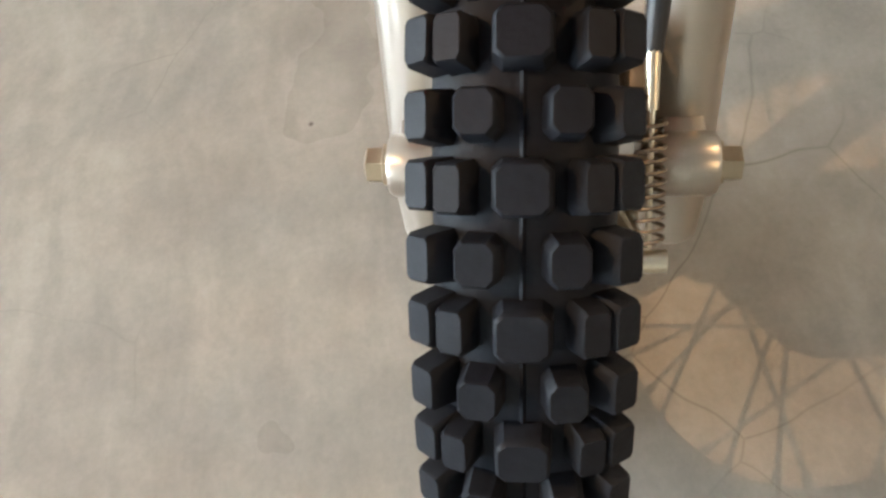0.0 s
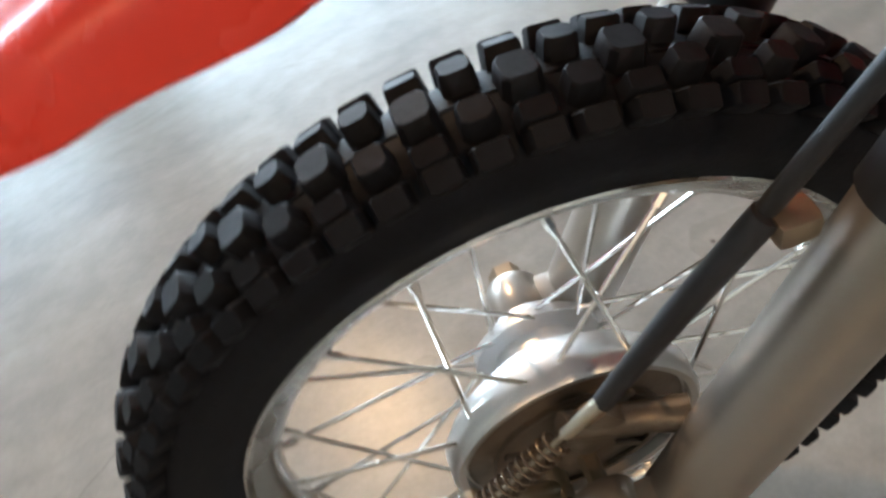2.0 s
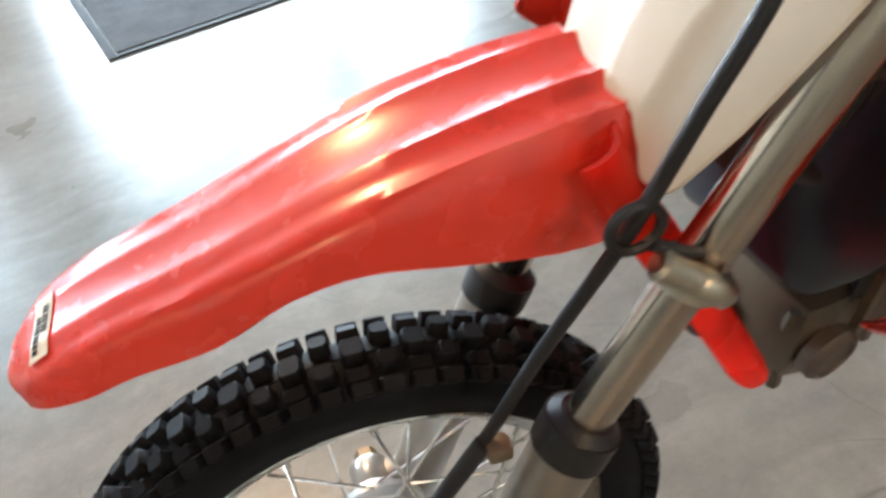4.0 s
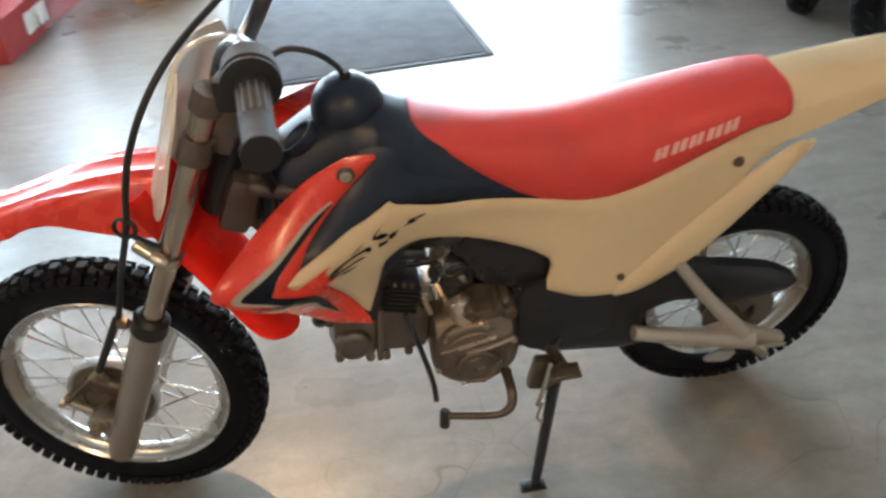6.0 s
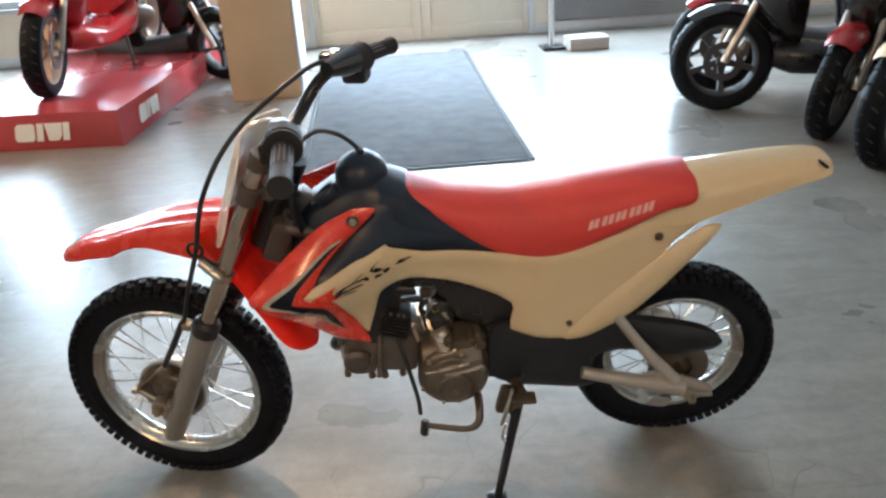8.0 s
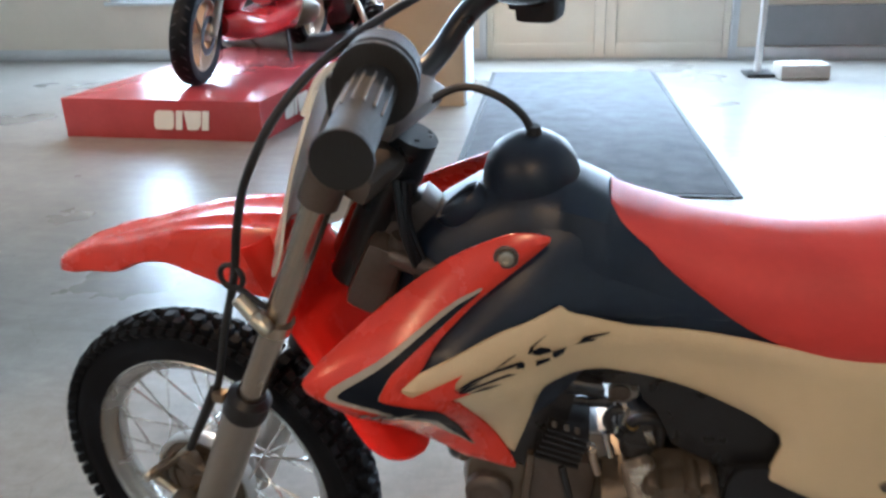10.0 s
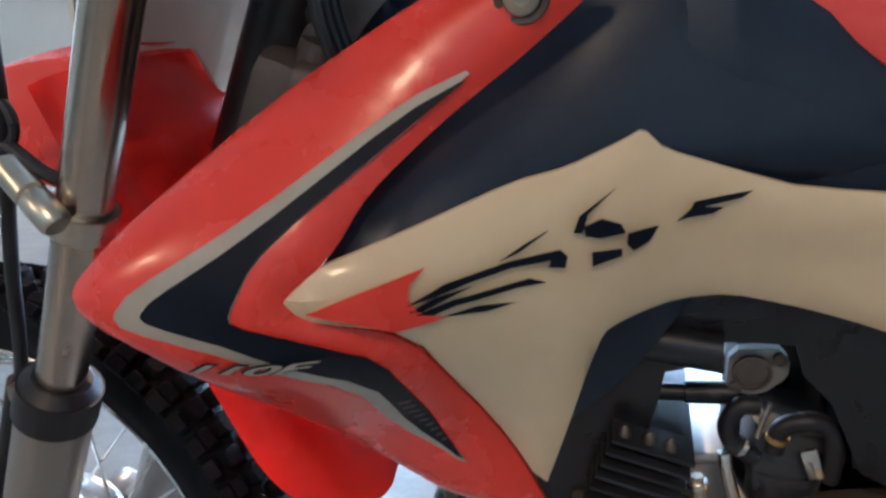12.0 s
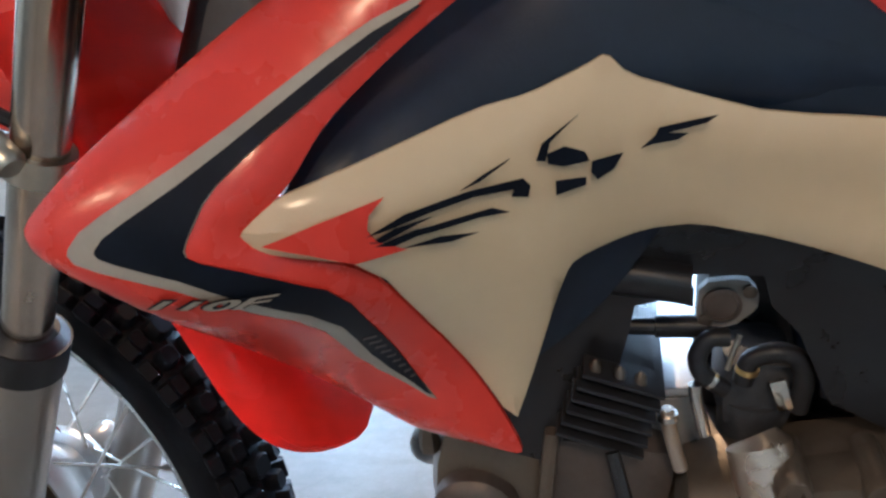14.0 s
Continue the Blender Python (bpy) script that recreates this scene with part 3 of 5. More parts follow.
def wheel_set(prefix, centre, R, rim_r, rim_half, half, periods, drum_r, drum_side, m, n_spoke=32):
    """Tyre, rim with spokes, hub; all centred on the axle, m: the steering turn."""
    at = m @ Matrix.Translation(centre)
    tyre = part(prefix + "_tyre", tyre_mesh(R, rim_r, half), M_RUBBER, bike, "black knobbly off-road tyre", at)
    tread(tyre, R, half, periods, radians(7.05))
    rim = part(prefix + "_rim", rim_mesh(rim_r, rim_half), M_RIM, bike, "polished aluminium spoked rim", at)
    flange = ((drum_r - 0.004, drum_side * 0.030), (0.036, -drum_side * 0.030))
    kinds = []
    for fr, fy in flange:
        for d in (-1, 1):
            a1 = d * (0.50 if fr > 0.05 else 0.62)
            p0 = Vector((fr * math.cos(a1), fy + (0.002 if d > 0 else -0.002), fr * math.sin(a1)))
            p1 = Vector((rim_r - 0.0185, fy * 0.12, 0))
            bm = tube(bmesh.new(), [p0, p1], 0.0016, 6, 0)
            u = (p1 - p0).normalized()
            tube(bm, [p1 - u * 0.013, p1 - u * 0.001], 0.0028, 6, 0)
            kinds.append(mesh_of("spoke", bm, M_CHROME))
    for i in range(n_spoke):
        part("spoke", kinds[(i % 2) * 2 + (i // 2) % 2], None, rim, "", Matrix.Rotation(2 * math.pi * i / n_spoke + 0.06, 4, "Y"))
    bm = bmesh.new()
    s = drum_side
    lathe(bm, [(0.012, -s * 0.05), (0.024, -s * 0.048), (0.026, -s * 0.034), (0.041, -s * 0.033), (0.041, -s * 0.027), (0.030, -s * 0.024), (0.033, -s * 0.008), (0.045, -s * 0.006), (0.046, -s * 0.001), (drum_r - 0.022, s * 0.001), (drum_r - 0.021, s * 0.006), (drum_r - 0.012, s * 0.008), (drum_r - 0.011, s * 0.013), (drum_r - 0.005, s * 0.015), (drum_r - 0.004, s * 0.021), (drum_r, s * 0.022), (drum_r, s * 0.036), (drum_r - 0.003, s * 0.040), (drum_r - 0.007, s * 0.0395), (drum_r - 0.008, s * 0.033), (0.012, s * 0.031)], 64)
    hub = part(prefix + "_hub", bm, M_ALU if prefix == "front" else M_DULL, bike, "cast aluminium drum hub" if prefix == "front" else "dark metal drum hub", at)
    bm = bmesh.new()
    lathe(bm, [(0.010, s * 0.048), (0.018, s * 0.047), (0.021, s * 0.040), (drum_r - 0.028, s * 0.038), (drum_r - 0.014, s * 0.0362), (drum_r - 0.0095, s * 0.034), (drum_r - 0.0095, s * 0.0315)], 56)
    panel = part("brake_panel", bm, M_ENGINE, hub, "dull grey brake backing plate")
    if prefix == "front":
        # raised ring, ribs and a square boss cast into the plate
        q = drum_r - 0.0245
        part("panel_ring", lathe(bmesh.new(), [(q, s * 0.0365), (q, s * 0.0405), (q - 0.0035, s * 0.0405), (q - 0.0035, s * 0.0365)], 48, closed=True), M_ENGINE, panel)
        for a in (35, 95, 160, 215, 320):
            w = radians(a)
            e = Vector((math.cos(w), 0, math.sin(w)))
            part("panel_rib", boxm(e * 0.034 + Vector((0, s * 0.0390, 0)), (0.026, 0.005, 0.005), 0.0015, Matrix.Rotation(-w, 3, "Y")), M_ENGINE, panel)
        part("panel_boss", boxm((0.030, s * 0.040, 0.024), (0.026, 0.007, 0.022), 0.003, Matrix.Rotation(radians(-35), 3, "Y")), M_DULL, panel, "square boss on the plate")
    return at, rim, hub


F_AT, F_RIM, F_HUB = wheel_set("front", (0, 0, AXLE_F), AXLE_F + 0.0005, 0.188, 0.0235, 0.0322, 36, 0.0765, -1, TURN)
R_AT, R_RIM, R_HUB = wheel_set("rear", (BASE, REAR_Y, AXLE_R), 0.2242, 0.155, 0.0235, 0.036, 34, 0.060, -1, Matrix.Identity(4), 28)

# front end, drawn straight ahead and turned with TURN
FORK_A, FORK_B, FORK_C = Vector((-0.002, 0, 0.155)), Vector((0.137, 0, 0.452)), Vector((0.300, 0, 0.785))


def along(t, y=0.0, a=FORK_A, b=FORK_C):
    p = a + (b - a) * t
    return Vector((p.x, y, p.z))


def fork():
    d = (FORK_C - FORK_B).normalized()
    for s in (-1, 1):
        y = -0.087 if s < 0 else 0.064
        lab = "silver painted fork leg with chromed upper tube"
        a = Vector((0.008, y, 0.168))
        b = Vector((FORK_B.x, y, FORK_B.z))
        bm = tube(bmesh.new(), [a, a + (b - a) * 0.10, a + (b - a) * 0.55, a + (b - a) * 0.93, b], [0.0200, 0.0232, 0.0240, 0.0245, 0.0248], 24, 0)
        # axle lug in front of the leg, and a rib up the leg
        lathe(bm, [(0.0165, y - 0.017), (0.0185, y - 0.014), (0.0185, y + 0.014), (0.0165, y + 0.017)], 24, (0.0, 0, AXLE_F))
        box(bm, (0.021, y, AXLE_F - 0.012), (0.046, 0.026, 0.046), 0.008)
        leg = part("fork_leg", bm, M_FORK, bike, lab, TURN)
        bm = tube(bmesh.new(), [b - d * 0.012, b + d * 0.013], 0.0268, 24, 0)
        tube(bm, [b + d * 0.013, b + d * 0.019], [0.0255, 0.0185], 24, 0)
        part("dust_seal", bm, M_CABLE, leg, "black rubber dust seal")
        bm = tube(bmesh.new(), [b + d * 0.005, along(1.06, y - 0.0265)], 0.0155, 24, 0)
        part("stanchion", bm, M_STANCHION, leg, "chromed fork tube")
        # guide clamp round the tube, with a screw
        cpos = b + d * 0.145 + Vector((0, -0.010, 0))
        bm = tube(bmesh.new(), [cpos - d * 0.008, cpos + d * 0.008], 0.0195, 20, 0)
        tube(bm, [cpos + Vector((-0.032, s * 0.016, 0.034)), cpos + Vector((-0.030, s * 0.0165, 0.032)), cpos + Vector((-0.012, s * 0.020, 0.018)), cpos + Vector((-0.011, s * 0.020, 0.017)), cpos + Vector((-0.009, s * 0.0205, 0.0155)), cpos + Vector((0.006, s * 0.023, 0.004)), cpos + Vector((0.008, s * 0.0235, 0.002))], [0.0062, 0.0088, 0.0090, 0.0078, 0.0090, 0.0090, 0.0070], 18, 0)
        part("cable_clamp", bm, M_STEEL, leg, "yellowish zinc plated clamp")
    bm = lathe(bmesh.new(), [(0.006, -0.118), (0.0105, -0.117), (0.0105, -0.107), (0.0135, -0.1065), (0.0135, -0.102), (0.006, -0.1015), (0.006, 0.078), (0.0135, 0.0795), (0.0135, 0.084), (0.011, 0.085), (0.011, 0.094), (0.006, 0.096)], 6, (0, 0, AXLE_F))
    part("axle", bm, M_DARKLUG, bike, "dull zinc plated axle with hexagon nuts", TURN)
    # triple clamps
    for t, w, h in ((0.95, 0.21, 0.030), (1.05, 0.205, 0.026)):
        p = along(t)
        bm = bmesh.new()
        rot = Matrix.Rotation(radians(RAKE), 3, "Y")
        box(bm, p + Vector((0.018, -0.034, 0)), (0.05, 0.13, h), 0.010, rot)
        for s in (-1, 1):
            tube(bm, [along(t, -0.110 if s < 0 else 0.041) - d * h * 0.55, along(t, -0.110 if s < 0 else 0.041) + d * h * 0.55], 0.0205, 20, 0)
        part("triple_clamp", bm, M_YOKE, bike, "dull grey-brown fork yoke", TURN)


fork()


FENDER = [(-0.1845, 0.557, 0.012, 0.002), (-0.183, 0.560, 0.025, 0.005), (-0.177, 0.568, 0.0365, 0.011), (-0.162, 0.580, 0.0455, 0.019), (-0.136, 0.592, 0.0500, 0.026), (-0.103, 0.603, 0.0505, 0.031), (-0.059, 0.615, 0.0545, 0.035), (-0.014, 0.630, 0.0580, 0.029), (0.03, 0.645, 0.0625, 0.036), (0.08, 0.658, 0.065, 0.058), (0.14, 0.668, 0.064, 0.081), (0.185, 0.671, 0.061, 0.086)]
FSHAPE = [(-1.0, 1.0), (-0.985, 0.72), (-0.955, 0.40), (-0.90, 0.17), (-0.80, 0.05), (-0.66, 0.06), (-0.50, 0.05), (-0.38, -0.03), (-0.28, 0.0), (-0.12, 0.015), (0, 0.02)]
FSHAPE = FSHAPE + [(-a, b) for a, b in reversed(FSHAPE[:-1])]
FROWS = [(p.x, p.y, p.z, q.y) for p, q in zip(spline([(r[0], r[1], r[2]) for r in FENDER], 4), spline([(r[0], r[3], 0) for r in FENDER], 4))]


def fender_row(x, zt, w, drop):
    return [Vector((x + abs(a) ** 3 * 0.010 * smooth01((-0.11 - x) / 0.04), a * w + 0.005, zt - b * drop)) for a, b in FSHAPE]


def front_fender():
    secs = [fender_row(*r) for r in FROWS]
    bm = bmesh.new()
    n = len(FSHAPE)
    top = [[bm.verts.new(p) for p in r] for r in secs]
    bot = [[bm.verts.new(p + Vector((0.0022, 0.0028 if i == 0 else -0.0028 if i == n - 1 else 0, -0.0022))) for i, p in enumerate(r)] for r in secs]
    for a, b in zip(top, top[1:]):
        for i in range(n - 1):
            bm.faces.new((a[i], a[i + 1], b[i + 1], b[i]))
    for a, b in zip(bot, bot[1:]):
        for i in range(n - 1):
            bm.faces.new((a[i], b[i], b[i + 1], a[i + 1]))
    for k in (0, n - 1):
        for a, b, c, e in zip(top, top[1:], bot, bot[1:]):
            bm.faces.new((a[k], b[k], e[k], c[k]))
    for a, c in ((top[0], bot[0]), (top[-1], bot[-1])):
        for i in range(n - 1):
            bm.faces.new((a[i], a[i + 1], c[i + 1], c[i]))
    part("front_fender", bm, M_RED, bike, "glossy red plastic front fender with two ridges", TURN)
    # rear flap behind the fork
    line = spline([(0.175, 0, 0.66), (0.20, 0, 0.605), (0.240, 0, 0.535), (0.275, 0, 0.470), (0.306, 0, 0.410), (0.327, 0, 0.369)], 9)
    half_shape = [(-0.026, -1.0), (-0.018, -1.01), (-0.010, -0.99), (-0.004, -0.90), (0.0, -0.72), (0.002, -0.35)]
    bm = bmesh.new()
    secs = []
    m = len(line)
    for i, p in enumerate(line):
        u = i / (m - 1)
        end = max(0, (u - 0.7) / 0.3)
        w = (0.072 - 0.010 * u) * math.sqrt(max(0.03, 1 - end ** 2.6))
        k = 1 - 0.75 * end ** 1.5
        row = [p + Vector((f * k, a * w, f * k * 0.35)) for f, a in half_shape] + [p + Vector((f * k, -a * w, f * k * 0.35)) for f, a in reversed(half_shape)]
        c = sum(row, Vector()) / len(row)
        row += [q + Vector((-0.0025, 0.0025 if q.y < 0 else -0.0025, 0.0)) for q in reversed(row)]
        secs.append(row)
    loft(bm, secs)
    part("fender_flap", bm, M_REDT, bike, "red plastic rear flap of the front fender", TURN)


front_fender()


def number_plate():
    """White front plate, curved round the fork; outline given as half width at each height along the fork."""
    secs = []
    n = 8
    for i in range(49):
        a = -1 + i / 24
        lo = 0.038 - 0.032 * smooth01((abs(a) - 0.42) / 0.3) + 0.05 * max(0, (abs(a) - 0.86) / 0.14) ** 2
        hi = 0.236 - 0.05 * max(0, (abs(a) - 0.7) / 0.3) ** 2
        row = []
        for k in range(n + 1):
            s = lo + (hi - lo) * k / n
            w = 0.072 + 0.042 * smooth01(s / 0.19)
            row.append(Vector((0.164 + s * 0.40 + 0.026 * a * a + 0.004 * smooth01((abs(a) - 0.5) / 0.1), a * w - 0.015 + 0.03 * max(0.0, a), 0.632 + s * 0.90 - 0.014 * a * a)))
        row += [q + Vector((0.0035, 0, -0.001)) for q in reversed(row)]
        secs.append(row)
    part("number_plate", loft(bmesh.new(), secs), M_PLATEW, bike, "blank white plastic front number plate", TURN)
    # clear loop over its top edge
    bm = tubem([(0.262, -0.092, 0.815), (0.274, -0.080, 0.846), (0.286, -0.055, 0.857), (0.302, -0.02, 0.855), (0.316, 0.03, 0.833), (0.323, 0.058, 0.806), (0.324, 0.04, 0.794), (0.323, 0.0, 0.802)], 0.0040, 8, 6)
    part("plate_hoop", bm, M_PLATEW, bike, "white plastic hoop of the number plate", TURN)


number_plate()


M_RIB = material("worn_grey_rubber", (0.13, 0.13, 0.135), 0.6, 0, 0.2, 60)


def handlebar():
    pts = [(0.322, -0.03, 0.822), (0.330, -0.085, 0.838), (0.356, -0.125, 0.880), (0.392, -0.175, 0.898), (0.442, -0.346, 0.884)]
    full = pts[::-1] + [(x, -y, z) for x, y, z in pts]
    bar = part("handlebar", tubem(full, 0.0125, 14, 6), M_FRAMEP, bike, "black steel handlebar", TURN)
    for s in (-1, 1):
        g0, g1 = Vector((0.411, s * 0.240, 0.8930)), Vector((0.444, s * 0.354, 0.8835))
        d = (g1 - g0).normalized()
        bm = bmesh.new()
        tube(bm, [g0 - d * 0.004, g0, g1 - d * 0.006, g1, g1 + d * 0.003], [0.024, 0.0165, 0.0162, 0.0190, 0.0185], 22, 0)
        part("grip", bm, M_GRIP, bar, "black rubber grip")
        # fine ribs along the grip and the flange at its inner end
        e1 = d.orthogonal().normalized()
        e2 = d.cross(e1)
        for k in range(14):
            o = (e1 * math.cos(2 * math.pi * k / 14) + e2 * math.sin(2 * math.pi * k / 14)) * 0.0164
            if o.z > 0.004:
                part("grip_rib", tube(bmesh.new(), [g0 + d * 0.020 + o, g0 + d * 0.070 + o], 0.0011, 6, 0), M_RIB, bar)
        bm = tube(bmesh.new(), [g0 - d * 0.006, g0 - d * 0.003, g0 + d * 0.002, g0 + d * 0.005], [0.024, 0.030, 0.030, 0.020], 26, 0)
        part("grip_flange", bm, M_GRIP, bar, "black rubber grip flange")
        # switch or throttle housing and lever
        h = g0 - d * 0.022
        bm = tube(bmesh.new(), [h - d * 0.020, h - d * 0.016, h + d * 0.012, h + d * 0.016], [0.022, 0.028, 0.030, 0.025], 22, 0)
        box(bm, h + Vector((-0.016, 0, -0.016)), (0.042, 0.036, 0.036), 0.008)
        if s > 0:
            box(bm, h + Vector((-0.004, 0.012, -0.026)), (0.050, 0.058, 0.044), 0.010)
        part("control_housing", bm, M_GRIP, bar, "black plastic control housing")
        if s > 0:
            bm = tubem([h + Vector((-0.02, -s * 0.03, -0.004)), h + Vector((-0.045, s * 0.0, -0.010)), h + Vector((-0.046, s * 0.07, -0.016)), h + Vector((-0.034, s * 0.115, -0.020)), h + Vector((-0.032, s * 0.125, -0.020))], [0.010, 0.008, 0.006, 0.0065, 0.007], 12, 6)
            part("brake_lever", bm, M_FRAMEP, bar, "black brake lever")
            bm = tube(bmesh.new(), [h - d * 0.105, h - d * 0.060, h - d * 0.020], [0.014, 0.024, 0.030], 18, 0)
            box(bm, h - d * 0.035 + Vector((-0.020, 0, 0.004)), (0.060, 0.050, 0.036), 0.010)
            bracket = part("lever_bracket", bm, M_GLOSSBLK, bar, "gloss black lever bracket")
            bm = lathe(bmesh.new(), [(0.009, 0.0), (0.009, 0.006), (0.006, 0.008), (0.0005, 0.008)], 6, h - d * 0.036 + Vector((-0.020, -0.016, 0.016)), "Z")
            part("pivot_bolt", bm, M_CHROME, bracket, "bright pivot bolt")
            part("cable_adjuster", tubem([h - d * 0.045 + Vector((-0.022, 0, 0.0)), h - d * 0.072 + Vector((-0.03, 0, 0.002))], [0.008, 0.006], 10, 0), M_CHROME, bracket, "bright knurled adjuster")
    # bar clamp and key switch
    bm = boxm((0.318, 0, 0.815), (0.04, 0.085, 0.034), 0.007, Matrix.Rotation(radians(RAKE), 3, "Y"))
    part("bar_clamp", bm, M_YOKE, bike, "dull metal handlebar clamp", TURN)


handlebar()


def cables():
    bm = tubem([(0.372, 0.185, 0.905), (0.352, 0.10, 0.915), (0.315, 0.0, 0.895), (0.272, -0.068, 0.860), (0.238, -0.106, 0.815), (0.207, -0.120, 0.757), (0.183, -0.114, 0.700), (0.160, -0.102, 0.634), (0.118, -0.084, 0.540), (0.080, -0.068, 0.448), (0.030, -0.062, 0.362)], 0.0046, 10, 8)
    cable = part("front_brake_cable", bm, M_CABLE, bike, "long black front brake cable", TURN)
    bm = tubem([(0.079, -0.070, 0.448), (0.045, -0.064, 0.390), (0.010, -0.060, 0.330)], [0.0068, 0.0066, 0.0054], 12, 6)
    part("cable_boot", bm, M_CABLE, cable, "thick black rubber boot")
    bm = tubem([(0.012, -0.060, 0.334), (-0.012, -0.0605, 0.312)], [0.0042, 0.0034], 10, 0)
    tube(bm, [(-0.012, -0.0605, 0.312), (-0.074, -0.061, 0.256)], 0.0016, 8, 0)
    part("cable_end", bm, M_STEEL, cable, "threaded steel cable end")
    # return spring
    pts = []
    a, b = Vector((-0.016, -0.0605, 0.308)), Vector((-0.064, -0.061, 0.266))
    u = (b - a).normalized()
    s1, s2 = u.orthogonal().normalized(), u.cross(u.orthogonal().normalized())
    for i in range(11 * 12 + 1):
        w = 2 * math.pi * i / 12
        pts.append(a + (b - a) * (i / 132) + (s1 * math.cos(w) + s2 * math.sin(w)) * 0.0072)
    part("return_spring", tube(bmesh.new(), pts, 0.00105, 6, 0), M_DULL, cable, "coiled steel return spring")
    # ring guide and strap at the clamp
    ring = [Vector((0.160 + 0.014 * math.cos(2 * math.pi * i / 20), -0.106, 0.636 + 0.014 * math.sin(2 * math.pi * i / 20))) for i in range(21)]
    bm = tube(bmesh.new(), ring, 0.0032, 8, 0)
    tube(bm, [(0.168, -0.107, 0.624), (0.188, -0.108, 0.612), (0.200, -0.104, 0.604)], 0.004, 8, 5)
    part("cable_guide", bm, M_CABLE, bike, "black wire cable guide", TURN)
    # clip that holds the boot to the leg
    bm = boxm((0.088, -0.073, 0.442), (0.018, 0.016, 0.014), 0.004)
    part("boot_clip", bm, M_DARKLUG, bike, "zinc plated boot clip", TURN)
    # brake arm on the drum
    bm = bmesh.new()
    tube(bm, [(-0.070, -0.058, 0.262), (-0.045, -0.056, 0.243), (-0.022, -0.052, 0.222)], [0.0075, 0.006, 0.009], 12, 4)
    tube(bm, [(-0.022, -0.040, 0.222), (-0.022, -0.062, 0.222)], 0.0095, 14, 0)
    tube(bm, [(-0.070, -0.050, 0.262), (-0.070, -0.070, 0.262)], 0.0062, 14, 0)
    part("brake_arm", bm, M_STEEL, bike, "zinc plated brake arm", TURN)
    # stay from the backing plate up to the leg
    bm = boxm((0.004, -0.056, 0.300), (0.034, 0.014, 0.03), 0.005, Matrix.Rotation(radians(-30), 3, "Y"))
    tube(bm, [(-0.012, -0.056, 0.312), (0.03, -0.057, 0.292), (0.055, -0.064, 0.29)], [0.008, 0.009, 0.011], 12, 4)
    part("cable_stay", bm, M_DULL, bike, "metal cable stay", TURN)
    # throttle cable from the bar into the tank top
    bm = tubem([(0.322, -0.035, 0.792), (0.345, -0.02, 0.810), (0.380, 0.0, 0.822), (0.415, 0.0, 0.814), (0.442, 0.0, 0.792), (0.453, 0.0, 0.768)], 0.0042, 8, 6)
    part("vent_hose", bm, M_CABLE, bike, "black breather hose")


cables()

# bodywork


def flank(x, z):
    """The left skin of the bike: flared round the shroud, drawn in at the tail."""
    y = -0.112 - 0.09 * smooth01((0.52 - x) / 0.2) * math.exp(-((z - 0.585) / 0.085) ** 2)
    return y + 0.026 * smooth01((x - 0.46) / 0.16) + 0.030 * smooth01((x - 0.76) / 0.32)


def cover_skin(x, z):
    """The cover follows the flank, with a soft crease below which it tucks in."""
    crease = 0.583 + 0.020 * smooth01((x - 0.39) / 0.11) - 0.016 * smooth01((x - 0.54) / 0.2)
    return flank(x, z) + 0.010 * smooth01((crease - z) / 0.05) * smooth01((x - 0.45) / 0.05) * smooth01((0.78 - x) / 0.1)


SHROUD = [(0.479, 0.714), (0.462, 0.719), (0.439, 0.719), (0.42, 0.712), (0.391, 0.701), (0.346, 0.676), (0.31, 0.652), (0.266, 0.619), (0.2435, 0.597), (0.247, 0.585), (0.273, 0.5625), (0.286, 0.5445), (0.299, 0.522), (0.311, 0.4955), (0.33, 0.472), (0.353, 0.4505), (0.379, 0.4285), (0.412, 0.419), (0.441, 0.411), (0.4365, 0.428), (0.404, 0.504), (0.3865, 0.5665), (0.347, 0.5845), (0.3405, 0.593), (0.36, 0.608), (0.373, 0.629), (0.401, 0.652), (0.433, 0.674), (0.458, 0.694)]
COVER = [(0.339, 0.5935), (0.347, 0.5985), (0.354, 0.6045), (0.386, 0.6125), (0.43, 0.6245), (0.453, 0.627), (0.4769, 0.6355), (0.4859, 0.6399), (0.4958, 0.6288), (0.5256, 0.6165), (0.5619, 0.6035), (0.6568, 0.5921), (0.716, 0.5798), (0.7855, 0.5692), (0.8616, 0.5809), (0.958, 0.6115), (1.0521, 0.6614), (1.0878, 0.6728), (1.103, 0.6371), (1.0777, 0.602), (1.0366, 0.568), (1.0001, 0.5167), (0.9632, 0.425), (0.9156, 0.387), (0.8385, 0.3614), (0.7794, 0.3692), (0.7250, 0.3880), (0.7135, 0.3915), (0.7150, 0.4030), (0.7252, 0.4563), (0.6884, 0.4828), (0.6343, 0.5104), (0.57, 0.5350), (0.5306, 0.5475), (0.5057, 0.5475), (0.4769, 0.5420), (0.469, 0.5385), (0.462, 0.52), (0.447, 0.467), (0.4365, 0.4335), (0.405, 0.506), (0.388, 0.568), (0.343, 0.586)]
LOBE = [(1.1225, 0.6005), (1.1195, 0.5915), (1.1101, 0.5762), (1.0858, 0.5391), (1.0272, 0.4685), (0.9748, 0.4171), (0.9251, 0.3842), (0.8679, 0.3626), (0.8207, 0.3639), (0.8364, 0.3924), (0.8943, 0.4465), (0.9632, 0.5025), (1.0366, 0.5577), (1.0780, 0.5885), (1.1000, 0.6000)]
